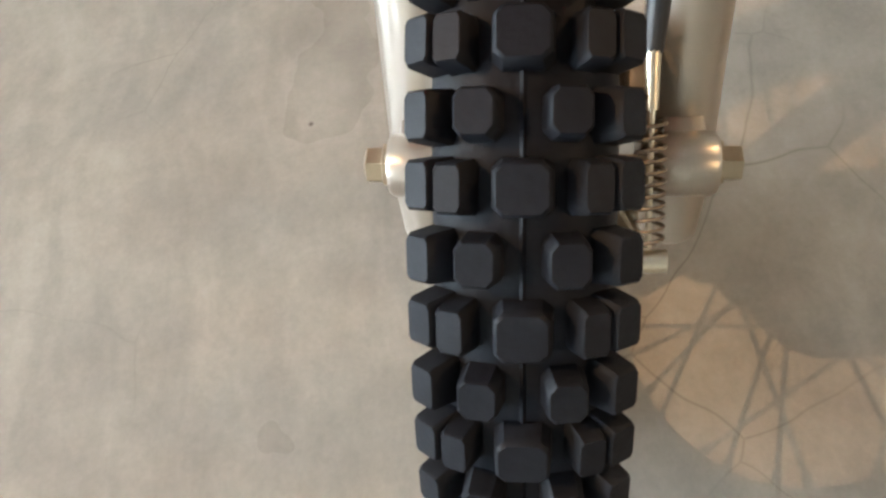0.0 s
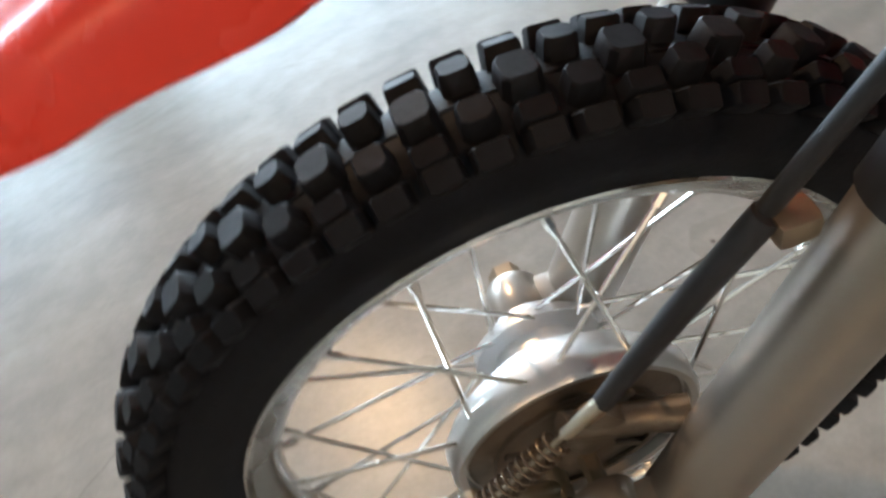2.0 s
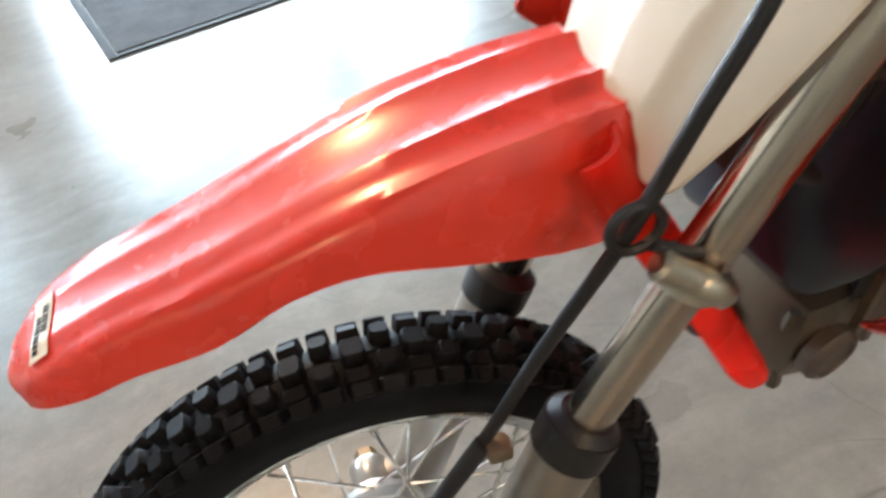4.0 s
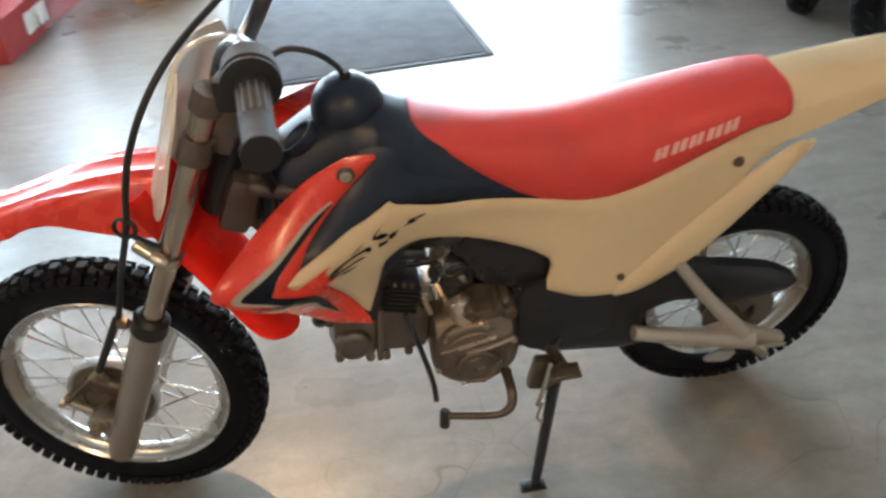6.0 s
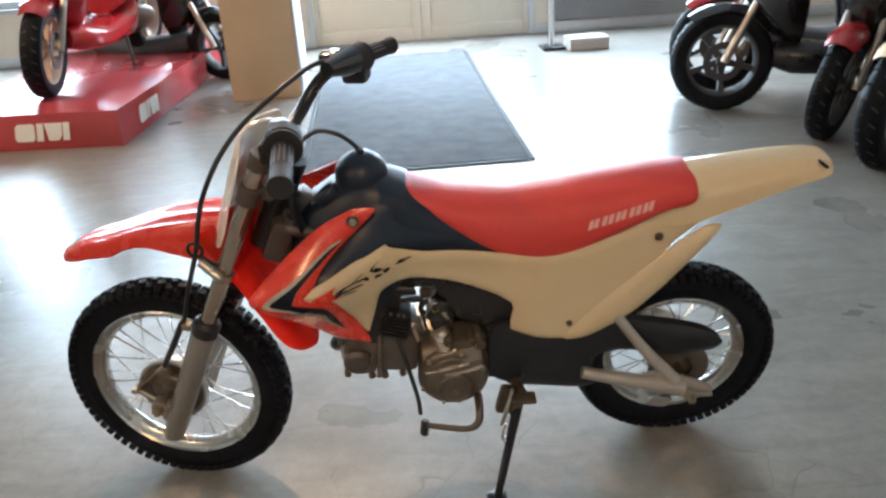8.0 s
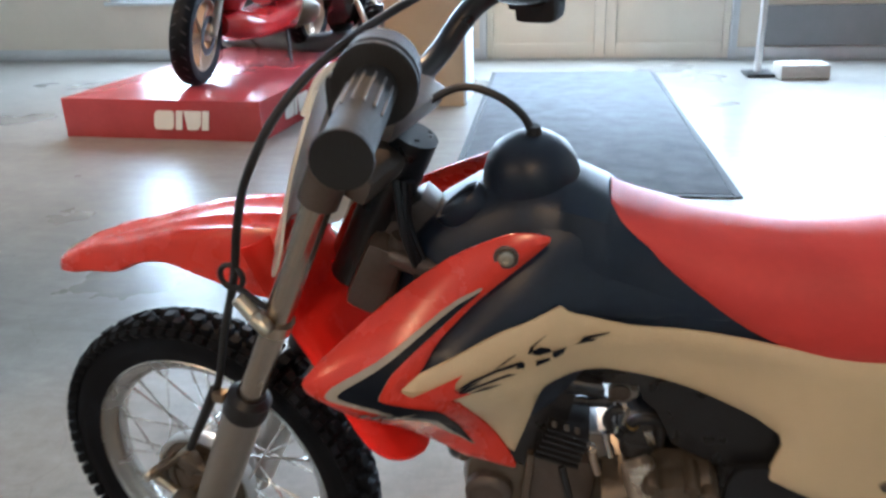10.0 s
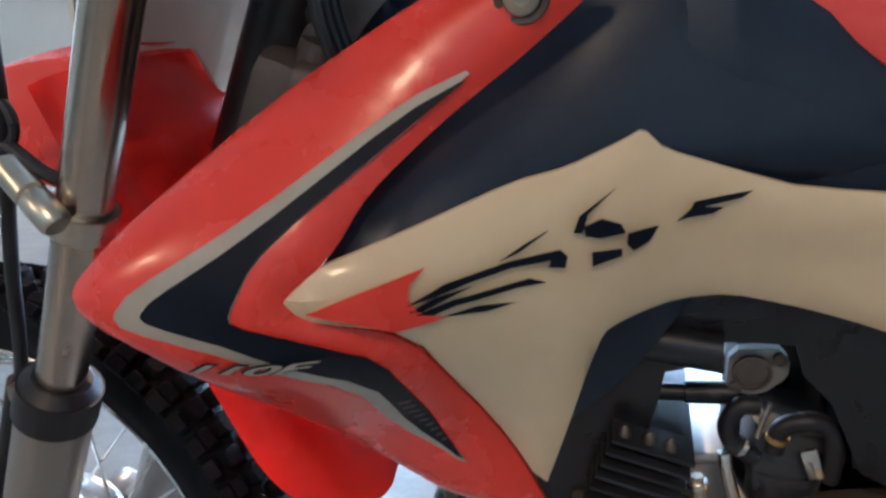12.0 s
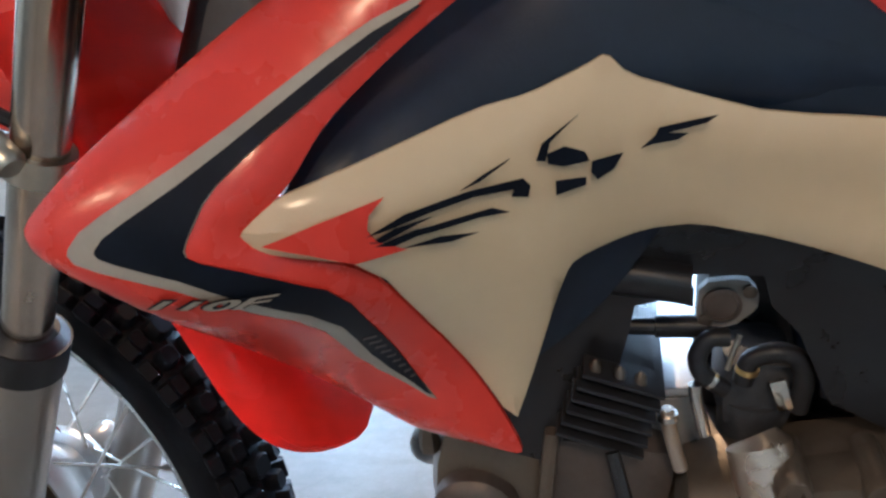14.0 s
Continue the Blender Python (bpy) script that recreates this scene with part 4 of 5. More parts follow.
for side, word in ((-1, "left"), (1, "right")):
    shroud = part("shroud", plate(SHROUD, flank, 0.003, 0.008, 0.008, 0.016, 0.0, side), M_RED, bike, "glossy red plastic radiator shroud")
    # on the far side the lobe and the cover end under the seat
    end = 1.2 if side < 0 else 1.035
    cover_line, lobe_line = ([(min(x, end), z) for x, z in line] for line in (COVER, LOBE))
    cover = part("side_cover", plate(cover_line, cover_skin, 0.003, 0.011, 0.006, 0.014, -0.002, side, 1), M_WPL, bike, "white plastic side cover")
    part("cover_lobe", plate(lobe_line, flank, 0.006, 0.014, 0.010, 0.022, 0.008, side, 1), M_WPL, cover, "raised white lobe of the side cover")
    for (x, z), r, mt in (((0.4355, 0.7005), 0.0085, M_STEEL), ((1.0022, 0.586), 0.0068, M_YOKE), ((0.8332, 0.407), 0.0052, M_YOKE)):
        y = flank(x, z) * -side
        bm = lathe(bmesh.new(), [(r * 1.25, 0.001), (r * 1.2, -0.0012), (r, -0.0016), (r * 0.95, -0.0042), (r * 0.55, -0.0048), (r * 0.5, -0.003), (0.0005, -0.003)], 20)
        if mt is M_STEEL:
            bm.free()
            bm = lathe(bmesh.new(), [(r * 0.92, 0.001), (r * 0.95, -0.0028), (r * 0.86, -0.0046), (r * 0.62, -0.0056), (r * 0.42, -0.0058), (r * 0.40, -0.0036), (0.0005, -0.0036)], 24)
            ring = lathe(bmesh.new(), [(r * 1.38, 0.0015), (r * 1.40, -0.0012), (r * 1.30, -0.0020), (r * 1.02, -0.0014), (r * 0.94, 0.0005), (0.0005, 0.0006)], 32)
            part("screw_ring", ring, M_YOKE, cover, "dark ring round the screw", Matrix.Translation((x, y, z)) @ (Matrix.Rotation(math.pi, 4, "Z") if side > 0 else Matrix.Identity(4)))
        part("panel_screw", bm, mt, cover, "brown screw head" if mt is M_YOKE else "steel screw head", Matrix.Translation((x, y, z)) @ (Matrix.Rotation(math.pi, 4, "Z") if side > 0 else Matrix.Identity(4)))
    silver = [(0.418, 0.675), (0.387, 0.6635), (0.327, 0.6265), (0.278, 0.6005), (0.2685, 0.590), (0.272, 0.584), (0.322, 0.569), (0.360, 0.541), (0.3655, 0.495), (0.399, 0.455), (0.3885, 0.484), (0.384, 0.514), (0.376, 0.560), (0.348, 0.578), (0.323, 0.587), (0.322, 0.592), (0.333, 0.612), (0.35, 0.626), (0.378, 0.645), (0.395, 0.657)]
    black = [(0.416, 0.6715), (0.387, 0.6585), (0.327, 0.6195), (0.288, 0.5975), (0.2815, 0.5905), (0.2845, 0.587), (0.324, 0.5755), (0.3685, 0.5435), (0.3735, 0.496), (0.3965, 0.4595), (0.389, 0.485), (0.3845, 0.514), (0.3765, 0.5605), (0.348, 0.579), (0.3225, 0.588), (0.3215, 0.592), (0.3325, 0.612), (0.3495, 0.626), (0.3775, 0.645), (0.3945, 0.657)]
    part("stripe", plate(silver, flank, 0.0004, 0.012, 0, 1, 0.0006, side, 1), M_SILVERDECAL, shroud, "silver grey vinyl stripe")
    part("stripe", plate(black, flank, 0.0004, 0.012, 0, 1, 0.0011, side, 1), M_DECAL, shroud, "black vinyl chevron stripe")
    # torn graphics on the side cover
    part("arrow_decal", plate([(0.353, 0.591), (0.373, 0.596), (0.398, 0.601), (0.392, 0.595), (0.391, 0.589), (0.394, 0.583), (0.404, 0.576), (0.385, 0.575), (0.369, 0.584)], cover_skin, 0.0004, 0.012, 0, 1, 0.0026, side, 0), M_RED, cover, "red arrow decal, its end worn away")
    shards = [[(0.39, 0.586), (0.405, 0.592), (0.429, 0.595), (0.451, 0.595), (0.454, 0.591), (0.453, 0.586), (0.446, 0.588), (0.447, 0.591), (0.431, 0.592), (0.414, 0.59), (0.399, 0.587)],
              [(0.398, 0.581), (0.415, 0.584), (0.438, 0.585), (0.445, 0.581), (0.433, 0.582), (0.415, 0.581)],
              [(0.403, 0.577), (0.417, 0.578), (0.432, 0.575), (0.421, 0.574)],
              [(0.426, 0.596), (0.436, 0.601), (0.446, 0.605), (0.445, 0.604), (0.434, 0.598)],
              [(0.391, 0.583), (0.401, 0.587), (0.415, 0.588), (0.405, 0.585), (0.396, 0.582)],
              [(0.393, 0.581), (0.408, 0.584), (0.417, 0.584), (0.409, 0.581), (0.4, 0.579)],
              [(0.401, 0.588), (0.414, 0.592), (0.426, 0.593), (0.416, 0.591)],
              [(0.4565, 0.6015), (0.459, 0.6085), (0.4745, 0.6183), (0.4625, 0.6085), (0.4605, 0.6005)],
              [(0.461, 0.6035), (0.4685, 0.6054), (0.477, 0.6012), (0.479, 0.5966), (0.468, 0.5964), (0.4615, 0.599)],
              [(0.4645, 0.5905), (0.4645, 0.5835), (0.4775, 0.5851), (0.4775, 0.5891)],
              [(0.48, 0.5961), (0.4936, 0.5973), (0.4896, 0.59), (0.4825, 0.5864), (0.4795, 0.5911)],
              [(0.5013, 0.5978), (0.5074, 0.603), (0.509, 0.6064), (0.5347, 0.6095), (0.5299, 0.6063), (0.5131, 0.6035), (0.522, 0.6023), (0.5173, 0.5996), (0.5064, 0.599)]]
    for sh in shards:
        part("lettering_remnant", plate(sh, cover_skin, 0.0004, 0.012, 0, 1, 0.0026, side, 0), M_DECAL, cover, "torn remnant of black lettering")


def text_mesh(name, words, size, mt, parent, m, extrude=0.0004, shear=0.0, offset=0.0):
    cu = bpy.data.curves.new(name, "FONT")
    cu.body, cu.size, cu.extrude, cu.shear, cu.offset = words, size, extrude, shear, offset
    cu.align_x, cu.align_y = "CENTER", "CENTER"
    cu.space_character = 0.94 if words == "110F" else 1.0
    tmp = bpy.data.objects.new(name, cu)
    me = bpy.data.meshes.new_from_object(tmp)
    bpy.data.objects.remove(tmp)
    me.materials.clear()
    me.materials.append(mt)
    return part(name, me, None, parent, "", m)


# the model number low on the left shroud, grey with a black outline, laid on the skin
M_FADED = material("worn_grey_print", (0.075, 0.062, 0.06), 0.5, 0, 0.4, 200)

shroud_left = next(o for o in bike.children if o.name == "shroud")
fill = text_mesh("model_number", "110F", 1.0, M_SILVERDECAL, shroud_left, None, 0.0, 0.0, 0.02)
edge = text_mesh("model_number_outline", "110F", 1.0, M_DECAL, shroud_left, None, 0.0, 0.0, 0.075)
xs, ys = [v.co.x for v in fill.data.vertices], [v.co.y for v in fill.data.vertices]
x0, x1, y0, y1 = min(xs), max(xs), min(ys), max(ys)
for ob, lift in ((edge, 0.0021), (fill, 0.0032)):
    for v in ob.data.vertices:
        u, w = (v.co.x - x0) / (x1 - x0), (v.co.y - y0) / (y1 - y0)
        x, z = 0.2965 + u * 0.0490 + w * 0.0105, 0.5612 + u * 0.0004 + w * 0.0066
        v.co = Vector((x, flank(x, z) - lift, z))

# small worn print on the lower end of the black stripe, as plain bars
for k in range(9):
    z = 0.521 - 0.0050 * k
    x, h = 0.3772 + 0.0009 * k + 0.00006 * k * k, 0.0038 - 0.00022 * k
    q = [(x - h, z - 0.0012), (x - h + 0.001, z + 0.0012), (x + h, z + 0.0026), (x + h - 0.001, z + 0.0004)]
    part("print_line", plate(q, flank, 0.0003, 0.02, 0, 1, 0.0016, -1, 0), M_FADED, shroud_left, "worn grey print on the black stripe")


def section(x, zt, zb, w, shape):
    return [Vector((x, a * w, zb + b * (zt - zb))) for a, b in shape]


SEATSHAPE = [(-0.94, -0.05), (-1.0, 0.06), (-1.0, 0.25), (-0.955, 0.46), (-0.86, 0.66), (-0.69, 0.83), (-0.42, 0.95), (-0.15, 1.0)]
SEATSHAPE = SEATSHAPE + [(-a, b) for a, b in reversed(SEATSHAPE)]


def seat():
    rows = [(0.531, 0.717, 0.712, 0.03), (0.545, 0.708, 0.692, 0.045), (0.58, 0.697, 0.664, 0.058), (0.636, 0.684, 0.62, 0.07), (0.713, 0.675, 0.582, 0.079), (0.78, 0.678, 0.573, 0.082), (0.854, 0.689, 0.588, 0.081), (0.945, 0.700, 0.624, 0.076), (1.01, 0.706, 0.649, 0.0705), (1.046, 0.706, 0.655, 0.068), (1.062, 0.703, 0.659, 0.064), (1.067, 0.694, 0.664, 0.058)]
    fine = spline([(r[0], r[1], r[2]) for r in rows], 4)
    broad = spline([(r[0], r[3], 0) for r in rows], 4)
    bm = loft(bmesh.new(), [section(p.x, p.y, p.z, q.y, SEATSHAPE) for p, q in zip(fine, broad)])
    ob = part("seat", bm, M_SEAT, bike, "red vinyl seat with faded pale print")

    def side(x, z):
        k = next(i for i in range(len(fine) - 1) if fine[i + 1].x >= x)
        t = (x - fine[k].x) / (fine[k + 1].x - fine[k].x)
        p, w = fine[k].lerp(fine[k + 1], t), broad[k].lerp(broad[k + 1], t).y
        b = (z - p.z) / (p.y - p.z)
        half = SEATSHAPE[:8]
        for (a0, b0), (a1, b1) in zip(half, half[1:]):
            if b0 <= b <= b1:
                return (a0 + (a1 - a0) * (b - b0) / (b1 - b0)) * w - 0.0006
        return -w

    for k in range(5):
        x, z = 0.861 + 0.0250 * k, 0.6235 + 0.0066 * k
        wide = 0.0185 + 0.002 * (k % 2)
        for lo, hi in ((0.0, 0.42), (0.58, 1.0)):
            q = [(x + lo * wide, z + lo * wide * 0.27), (x + 0.004 + lo * wide, z + 0.0175 + lo * wide * 0.27), (x + 0.004 + hi * wide, z + 0.0175 + hi * wide * 0.27), (x + hi * wide, z + hi * wide * 0.27)]
            part("print_block", plate(q, side, 0.0008, 0.02, 0, 1, 0.0006, -1, 0), M_PRINT, ob, "pale faded print block")
        q = [(x + 0.005, z + 0.0075), (x + 0.006, z + 0.0105), (x + 0.016, z + 0.0130), (x + 0.015, z + 0.0100)]
        if k % 2 == 0:
            part("print_block", plate(q, side, 0.0008, 0.02, 0, 1, 0.0006, -1, 0), M_PRINT, ob, "pale faded print block")


M_PRINT = material("faded_pink_print", (0.78, 0.42, 0.37), 0.5, 0, 0.2, 200)
seat()
BODYSHAPE = [(-0.9, 0.0), (-1.0, 0.1), (-1.0, 0.45), (-0.93, 0.72), (-0.72, 0.92), (-0.4, 0.99), (-0.12, 1.0)]
BODYSHAPE = BODYSHAPE + [(-a, b) for a, b in reversed(BODYSHAPE)]


def tank():
    rows = [(0.300, 0.635, 0.540, 0.035), (0.318, 0.655, 0.470, 0.058), (0.345, 0.688, 0.440, 0.070), (0.375, 0.708, 0.436, 0.076), (0.41, 0.728, 0.437, 0.080), (0.45, 0.741, 0.46, 0.082), (0.488, 0.736, 0.50, 0.082), (0.525, 0.719, 0.555, 0.080), (0.545, 0.704, 0.555, 0.078), (0.60, 0.672, 0.555, 0.074), (0.68, 0.632, 0.56, 0.070), (0.74, 0.60, 0.565, 0.064)]
    fine = spline([(r[0], r[1], r[2]) for r in rows], 4)
    wide = spline([(r[0], r[3], 0) for r in rows], 4)
    bm = loft(bmesh.new(), [section(p.x, p.y, p.z, q.y, BODYSHAPE) for p, q in zip(fine, wide)])
    ob = part("tank_cover", bm, M_BLACK, bike, "black plastic fuel tank cover")
    bm = lathe(bmesh.new(), [(0.050, 0.722), (0.049, 0.736), (0.0455, 0.748), (0.038, 0.760), (0.026, 0.769), (0.013, 0.773), (0.0005, 0.774)], 36, (0.450, 0, 0), "Z")
    cap = part("filler_cap", bm, M_BLACK, ob, "domed black filler cap")
    part("vent_nipple", tubem([(0.452, 0, 0.768), (0.453, 0, 0.782)], [0.009, 0.0065], 14, 0), M_CABLE, cap, "black rubber nipple")
    # oval moulded ring in front of the cap
    rot = Matrix.Rotation(radians(-40), 3, "Y") @ Matrix.Diagonal((1.0, 0.7, 1.0))
    bm = lathe(bmesh.new(), [(0.030, -0.012), (0.0315, 0.002), (0.029, 0.006), (0.025, 0.005), (0.0225, -0.002), (0.018, -0.006), (0.0005, -0.007)], 32, (0.380, -0.030, 0.708), "Z", rot=rot)
    part("tank_recess", bm, M_BLACK, ob, "moulded oval recess in the black plastic")


tank()
for side in (-1, 1):
    inset = [(0.345, 0.588), (0.365, 0.62), (0.40, 0.655), (0.455, 0.702), (0.50, 0.708), (0.545, 0.694), (0.60, 0.655), (0.70, 0.596), (0.60, 0.592), (0.48, 0.60), (0.40, 0.585)]
    part("tank_wing", plate(inset, lambda x, z: flank(x, z) + 0.026 * smooth01((z - 0.60) / 0.09), 0.004, 0.012, 0.016, 0.035, -0.0085, side, 3), M_BLACK, bike, "black plastic tank side panel")
    # black sheet cut to the outline of the shaded interior round the engine
    arch = [(0.425, 0.37), (0.43, 0.44), (0.45, 0.56), (0.52, 0.585), (0.63, 0.575), (0.74, 0.51), (0.74, 0.39), (0.66, 0.395), (0.638, 0.406), (0.612, 0.42), (0.592, 0.466), (0.576, 0.483), (0.570, 0.5035), (0.537, 0.5045), (0.519, 0.5015), (0.522, 0.497), (0.534, 0.494), (0.534, 0.482), (0.517, 0.486), (0.502, 0.482), (0.499, 0.464), (0.492, 0.433), (0.47, 0.395), (0.445, 0.365)]
    if side < 0:
        part("inner_dark_sheet", plate(arch, lambda x, z: -0.055 - 0.015 * smooth01((z - 0.49) / 0.06), 0.004, 0.012, 0.0, 1, 0.0, side, 0), M_FRAMEP, bike, "black sheet for inner plastic and the dark interior round the engine")


def tail():
    rows = [(0.95, 0.675, 0.60, 0.056), (1.0, 0.698, 0.600, 0.0585), (1.06, 0.705, 0.602, 0.0575), (1.12, 0.711, 0.622, 0.0565), (1.2, 0.7165, 0.653, 0.055), (1.26, 0.7175, 0.672, 0.052), (1.302, 0.715, 0.680, 0.046), (1.318, 0.709, 0.684, 0.040), (1.323, 0.703, 0.687, 0.034)]
    shape = [(-0.9, 0.0), (-1.0, 0.05), (-0.985, 0.3), (-0.955, 0.50), (-0.90, 0.56), (-0.83, 0.60), (-0.77, 0.72), (-0.66, 0.88), (-0.46, 0.97), (-0.2, 1.0)]
    shape = shape + [(-a, b) for a, b in reversed(shape)]
    fine = spline([(r[0], r[1], r[2]) for r in rows], 4)
    wide = spline([(r[0], r[3], 0) for r in rows], 4)
    ob = part("rear_fender", loft(bmesh.new(), [section(p.x, p.y, p.z, q.y, shape) for p, q in zip(fine, wide)]), M_WPL, bike, "white plastic rear fender with a small dark slot")
    bm = boxm((1.298, -0.0395, 0.7085), (0.022, 0.012, 0.006), 0.002, Matrix.Rotation(radians(38), 3, "Y"))
    part("slot", bm, M_FRAMEP, ob, "dark brown slot")


tail()

# frame, engine and running gear


def frame_tubes():
    bm = tubem([(0.245, 0, 0.595), (0.330, 0, 0.772)], 0.027, 20, 0)
    head = part("frame", bm, M_FRAMEP, bike, "black painted steel frame")
    part("backbone", tubem([(0.29, 0, 0.70), (0.40, 0, 0.62), (0.55, 0, 0.57), (0.72, 0, 0.53)], 0.024, 16), M_FRAMEP, head)
    for s in (-1, 1):
        part("frame_tube", tubem([(0.70, s * 0.05, 0.53), (0.74, s * 0.055, 0.44), (0.75, s * 0.06, 0.32), (0.73, s * 0.06, 0.25)], 0.016, 14), M_FRAMEP, head)
        part("frame_tube", tubem([(0.70, s * 0.04, 0.55), (0.85, s * 0.045, 0.56), (1.0, s * 0.035, 0.59)], 0.012, 12), M_FRAMEP, head)
        part("frame_tube", tubem([(0.27, s * 0.02, 0.62), (0.33, s * 0.05, 0.56), (0.42, s * 0.06, 0.52), (0.53, s * 0.06, 0.50)], 0.012, 12), M_FRAMEP, head)
    part("gusset", boxm((0.335, 0, 0.645), (0.09, 0.05, 0.10), 0.012, Matrix.Rotation(radians(-40), 3, "Y")), M_YOKE, head)
    part("steering_stop", boxm((0.285, -0.040, 0.625), (0.045, 0.04, 0.09), 0.014, Matrix.Rotation(radians(25), 3, "Y")), M_YOKE, head, "dark brown metal bracket")
    part("frame_tube", tubem([(0.318, -0.04, 0.672), (0.300, -0.045, 0.628), (0.292, -0.04, 0.590)], 0.013, 14), M_YOKE, head)
    part("frame_tube", tubem([(0.305, -0.05, 0.655), (0.36, -0.055, 0.640), (0.43, -0.05, 0.625)], 0.012, 14), M_YOKE, head)
    for k in range(3):
        part("wiring_loom", tubem([(0.315 + 0.008 * k, -0.035, 0.735), (0.325, -0.062 + 0.012 * k, 0.690), (0.335 + 0.006 * k, -0.060, 0.640), (0.325 + 0.014 * k, -0.052, 0.590), (0.345 + 0.01 * k, -0.045, 0.555)], 0.0042, 8), M_CABLE, head, "black wiring loom")
    part("airbox", boxm((0.665, 0, 0.485), (0.125, 0.095, 0.17), 0.03), M_BLACK, bike, "black plastic airbox")
    # added block that keeps the space behind the carburettor dark
    part("gap_block", boxm((0.622, 0.045, 0.402), (0.150, 0.05, 0.145), 0.02), M_FRAMEP, bike, "black block that closes the gap behind the carburettor")
    belly = part("belly_cover", boxm((0.735, 0, 0.325), (0.15, 0.13, 0.15), 0.02), M_FRAMEP, bike, "black lower frame plate")
    for s in (-1, 1):
        q = [(0.672, 0.258), (0.674, 0.40), (0.72, 0.412), (0.80, 0.388), (0.86, 0.385), (0.87, 0.33), (0.83, 0.275), (0.775, 0.242)]
        part("pivot_plate", plate(q, lambda x, z: -0.076, 0.01, 0.05, 0.004, 0.01, 0.0, s), M_CASE, belly, "black pivot plate")


frame_tubes()


M_FIN = material("satin_black_fins", (0.03, 0.031, 0.034), 0.38, 0.3, 0.2, 40, 0.1, 200)
M_PALE = material("pale_grey_casting", (0.27, 0.25, 0.225), 0.55, 0.3, 0.15, 30, 0.2, 160)


def engine():
    c = Vector((0.596, 0, 0.2945))
    bm = boxm((0.605, 0, 0.298), (0.165, 0.135, 0.115), 0.035)
    case = part("crankcase", bm, M_ENGINE, bike, "bronze-grey painted engine crankcase")
    # round cover with a stepped face, a raised ring low on it and a plug in the middle
    bm = lathe(bmesh.new(), [(0.073, -0.066), (0.0735, -0.088), (0.0705, -0.096), (0.064, -0.1005), (0.056, -0.1015), (0.0545, -0.1035), (0.050, -0.1045), (0.0005, -0.1045)], 56, c)
    cov = part("flywheel_cover", bm, M_ENGINE, case, "round bronze-grey flywheel cover")
    d = c + Vector((0.002, 0, -0.020))
    bm = lathe(bmesh.new(), [(0.0385, -0.103), (0.0385, -0.1085), (0.036, -0.111), (0.0315, -0.1118), (0.0300, -0.1095), (0.0245, -0.1090), (0.0235, -0.1105), (0.0140, -0.1112), (0.0125, -0.1100), (0.0060, -0.1100), (0.0050, -0.1085), (0.0005, -0.1085)], 44, d)
    part("cover_ring", bm, M_ENGINE, cov, "raised ring on the cover")
    for a in range(8):
        w = radians(45 * a + 12)
        bm = boxm(d + Vector((0.0345 * math.cos(w), -0.1118, 0.0345 * math.sin(w))), (0.007, 0.0022, 0.0045), 0.0008, Matrix.Rotation(-w, 3, "Y"))
        part("rib", bm, M_ENGINE, cov)
    # upper casing with two stepped ledges that run up towards the rear
    rows = [(-0.066, 0.0), (-0.096, 0.0), (-0.104, 0.006), (-0.106, 0.016), (-0.098, 0.030), (-0.090, 0.046), (-0.078, 0.060), (-0.060, 0.066)]
    secs = []
    for x, z, k in ((0.530, 0.300, 0.70), (0.536, 0.304, 0.9), (0.570, 0.312, 1.0), (0.620, 0.323, 1.0), (0.655, 0.330, 0.95), (0.664, 0.330, 0.7)):
        secs.append([Vector((x, -0.05 + (y + 0.05) * k, z + h * k)) for y, h in rows] + [Vector((x, -0.03, z + 0.066 * k)), Vector((x, -0.03, z))])
    part("cover_shoulder", loft(bmesh.new(), secs), M_ENGINE, case, "stepped upper engine casing")
    for q in (((0.540, -0.1000, 0.3160), (0.58, -0.1065, 0.3280), (0.628, -0.1060, 0.3400)), ((0.580, -0.1035, 0.3100), (0.62, -0.1060, 0.3180), (0.658, -0.1020, 0.3270))):
        part("cover_rib", tubem(q, 0.0036, 8, 5), M_TAN, case, "bright tan rib along a casing ledge")
    for x, z, r in ((0.6535, 0.3735, 0.0125), (0.6350, 0.3860, 0.0095), (0.5900, 0.3840, 0.0105)):
        bm = lathe(bmesh.new(), [(r, -0.050), (r, -0.0925), (r * 0.85, -0.0955), (r * 0.5, -0.0958), (r * 0.42, -0.0935), (0.0005, -0.0935)], 20, (x, 0, z))
        part("screw_boss", bm, M_ENGINE, case, "round screw boss on the casing")
    part("starter_lug", boxm((0.613, -0.072, 0.372), (0.060, 0.040, 0.030), 0.010, Matrix.Rotation(radians(-12), 3, "Y")), M_ENGINE, case)
    for a in (20, 75, 135, 200, 250, 310):
        bm = lathe(bmesh.new(), [(0.0052, -0.090), (0.0052, -0.1015), (0.004, -0.103), (0.0005, -0.103)], 6, c + Vector((0.0675 * math.cos(radians(a)), 0, 0.0675 * math.sin(radians(a)))))
        part("bolt", bm, M_STEEL, cov)
    tilt = Matrix.Rotation(radians(6), 3, "Y")
    part("cylinder", boxm((0.480, 0, 0.328), (0.10, 0.105, 0.10), 0.02, tilt), M_YOKE, case, "grey cylinder barrel")
    head = part("cylinder_head", boxm((0.408, 0, 0.332), (0.085, 0.125, 0.112), 0.036, tilt), M_ENGINE, case, "bronze-grey cylinder head")
    bm = boxm((0.447, 0, 0.334), (0.010, 0.128, 0.118), 0.004, tilt)
    part("head_flange", bm, M_ENGINE, head)
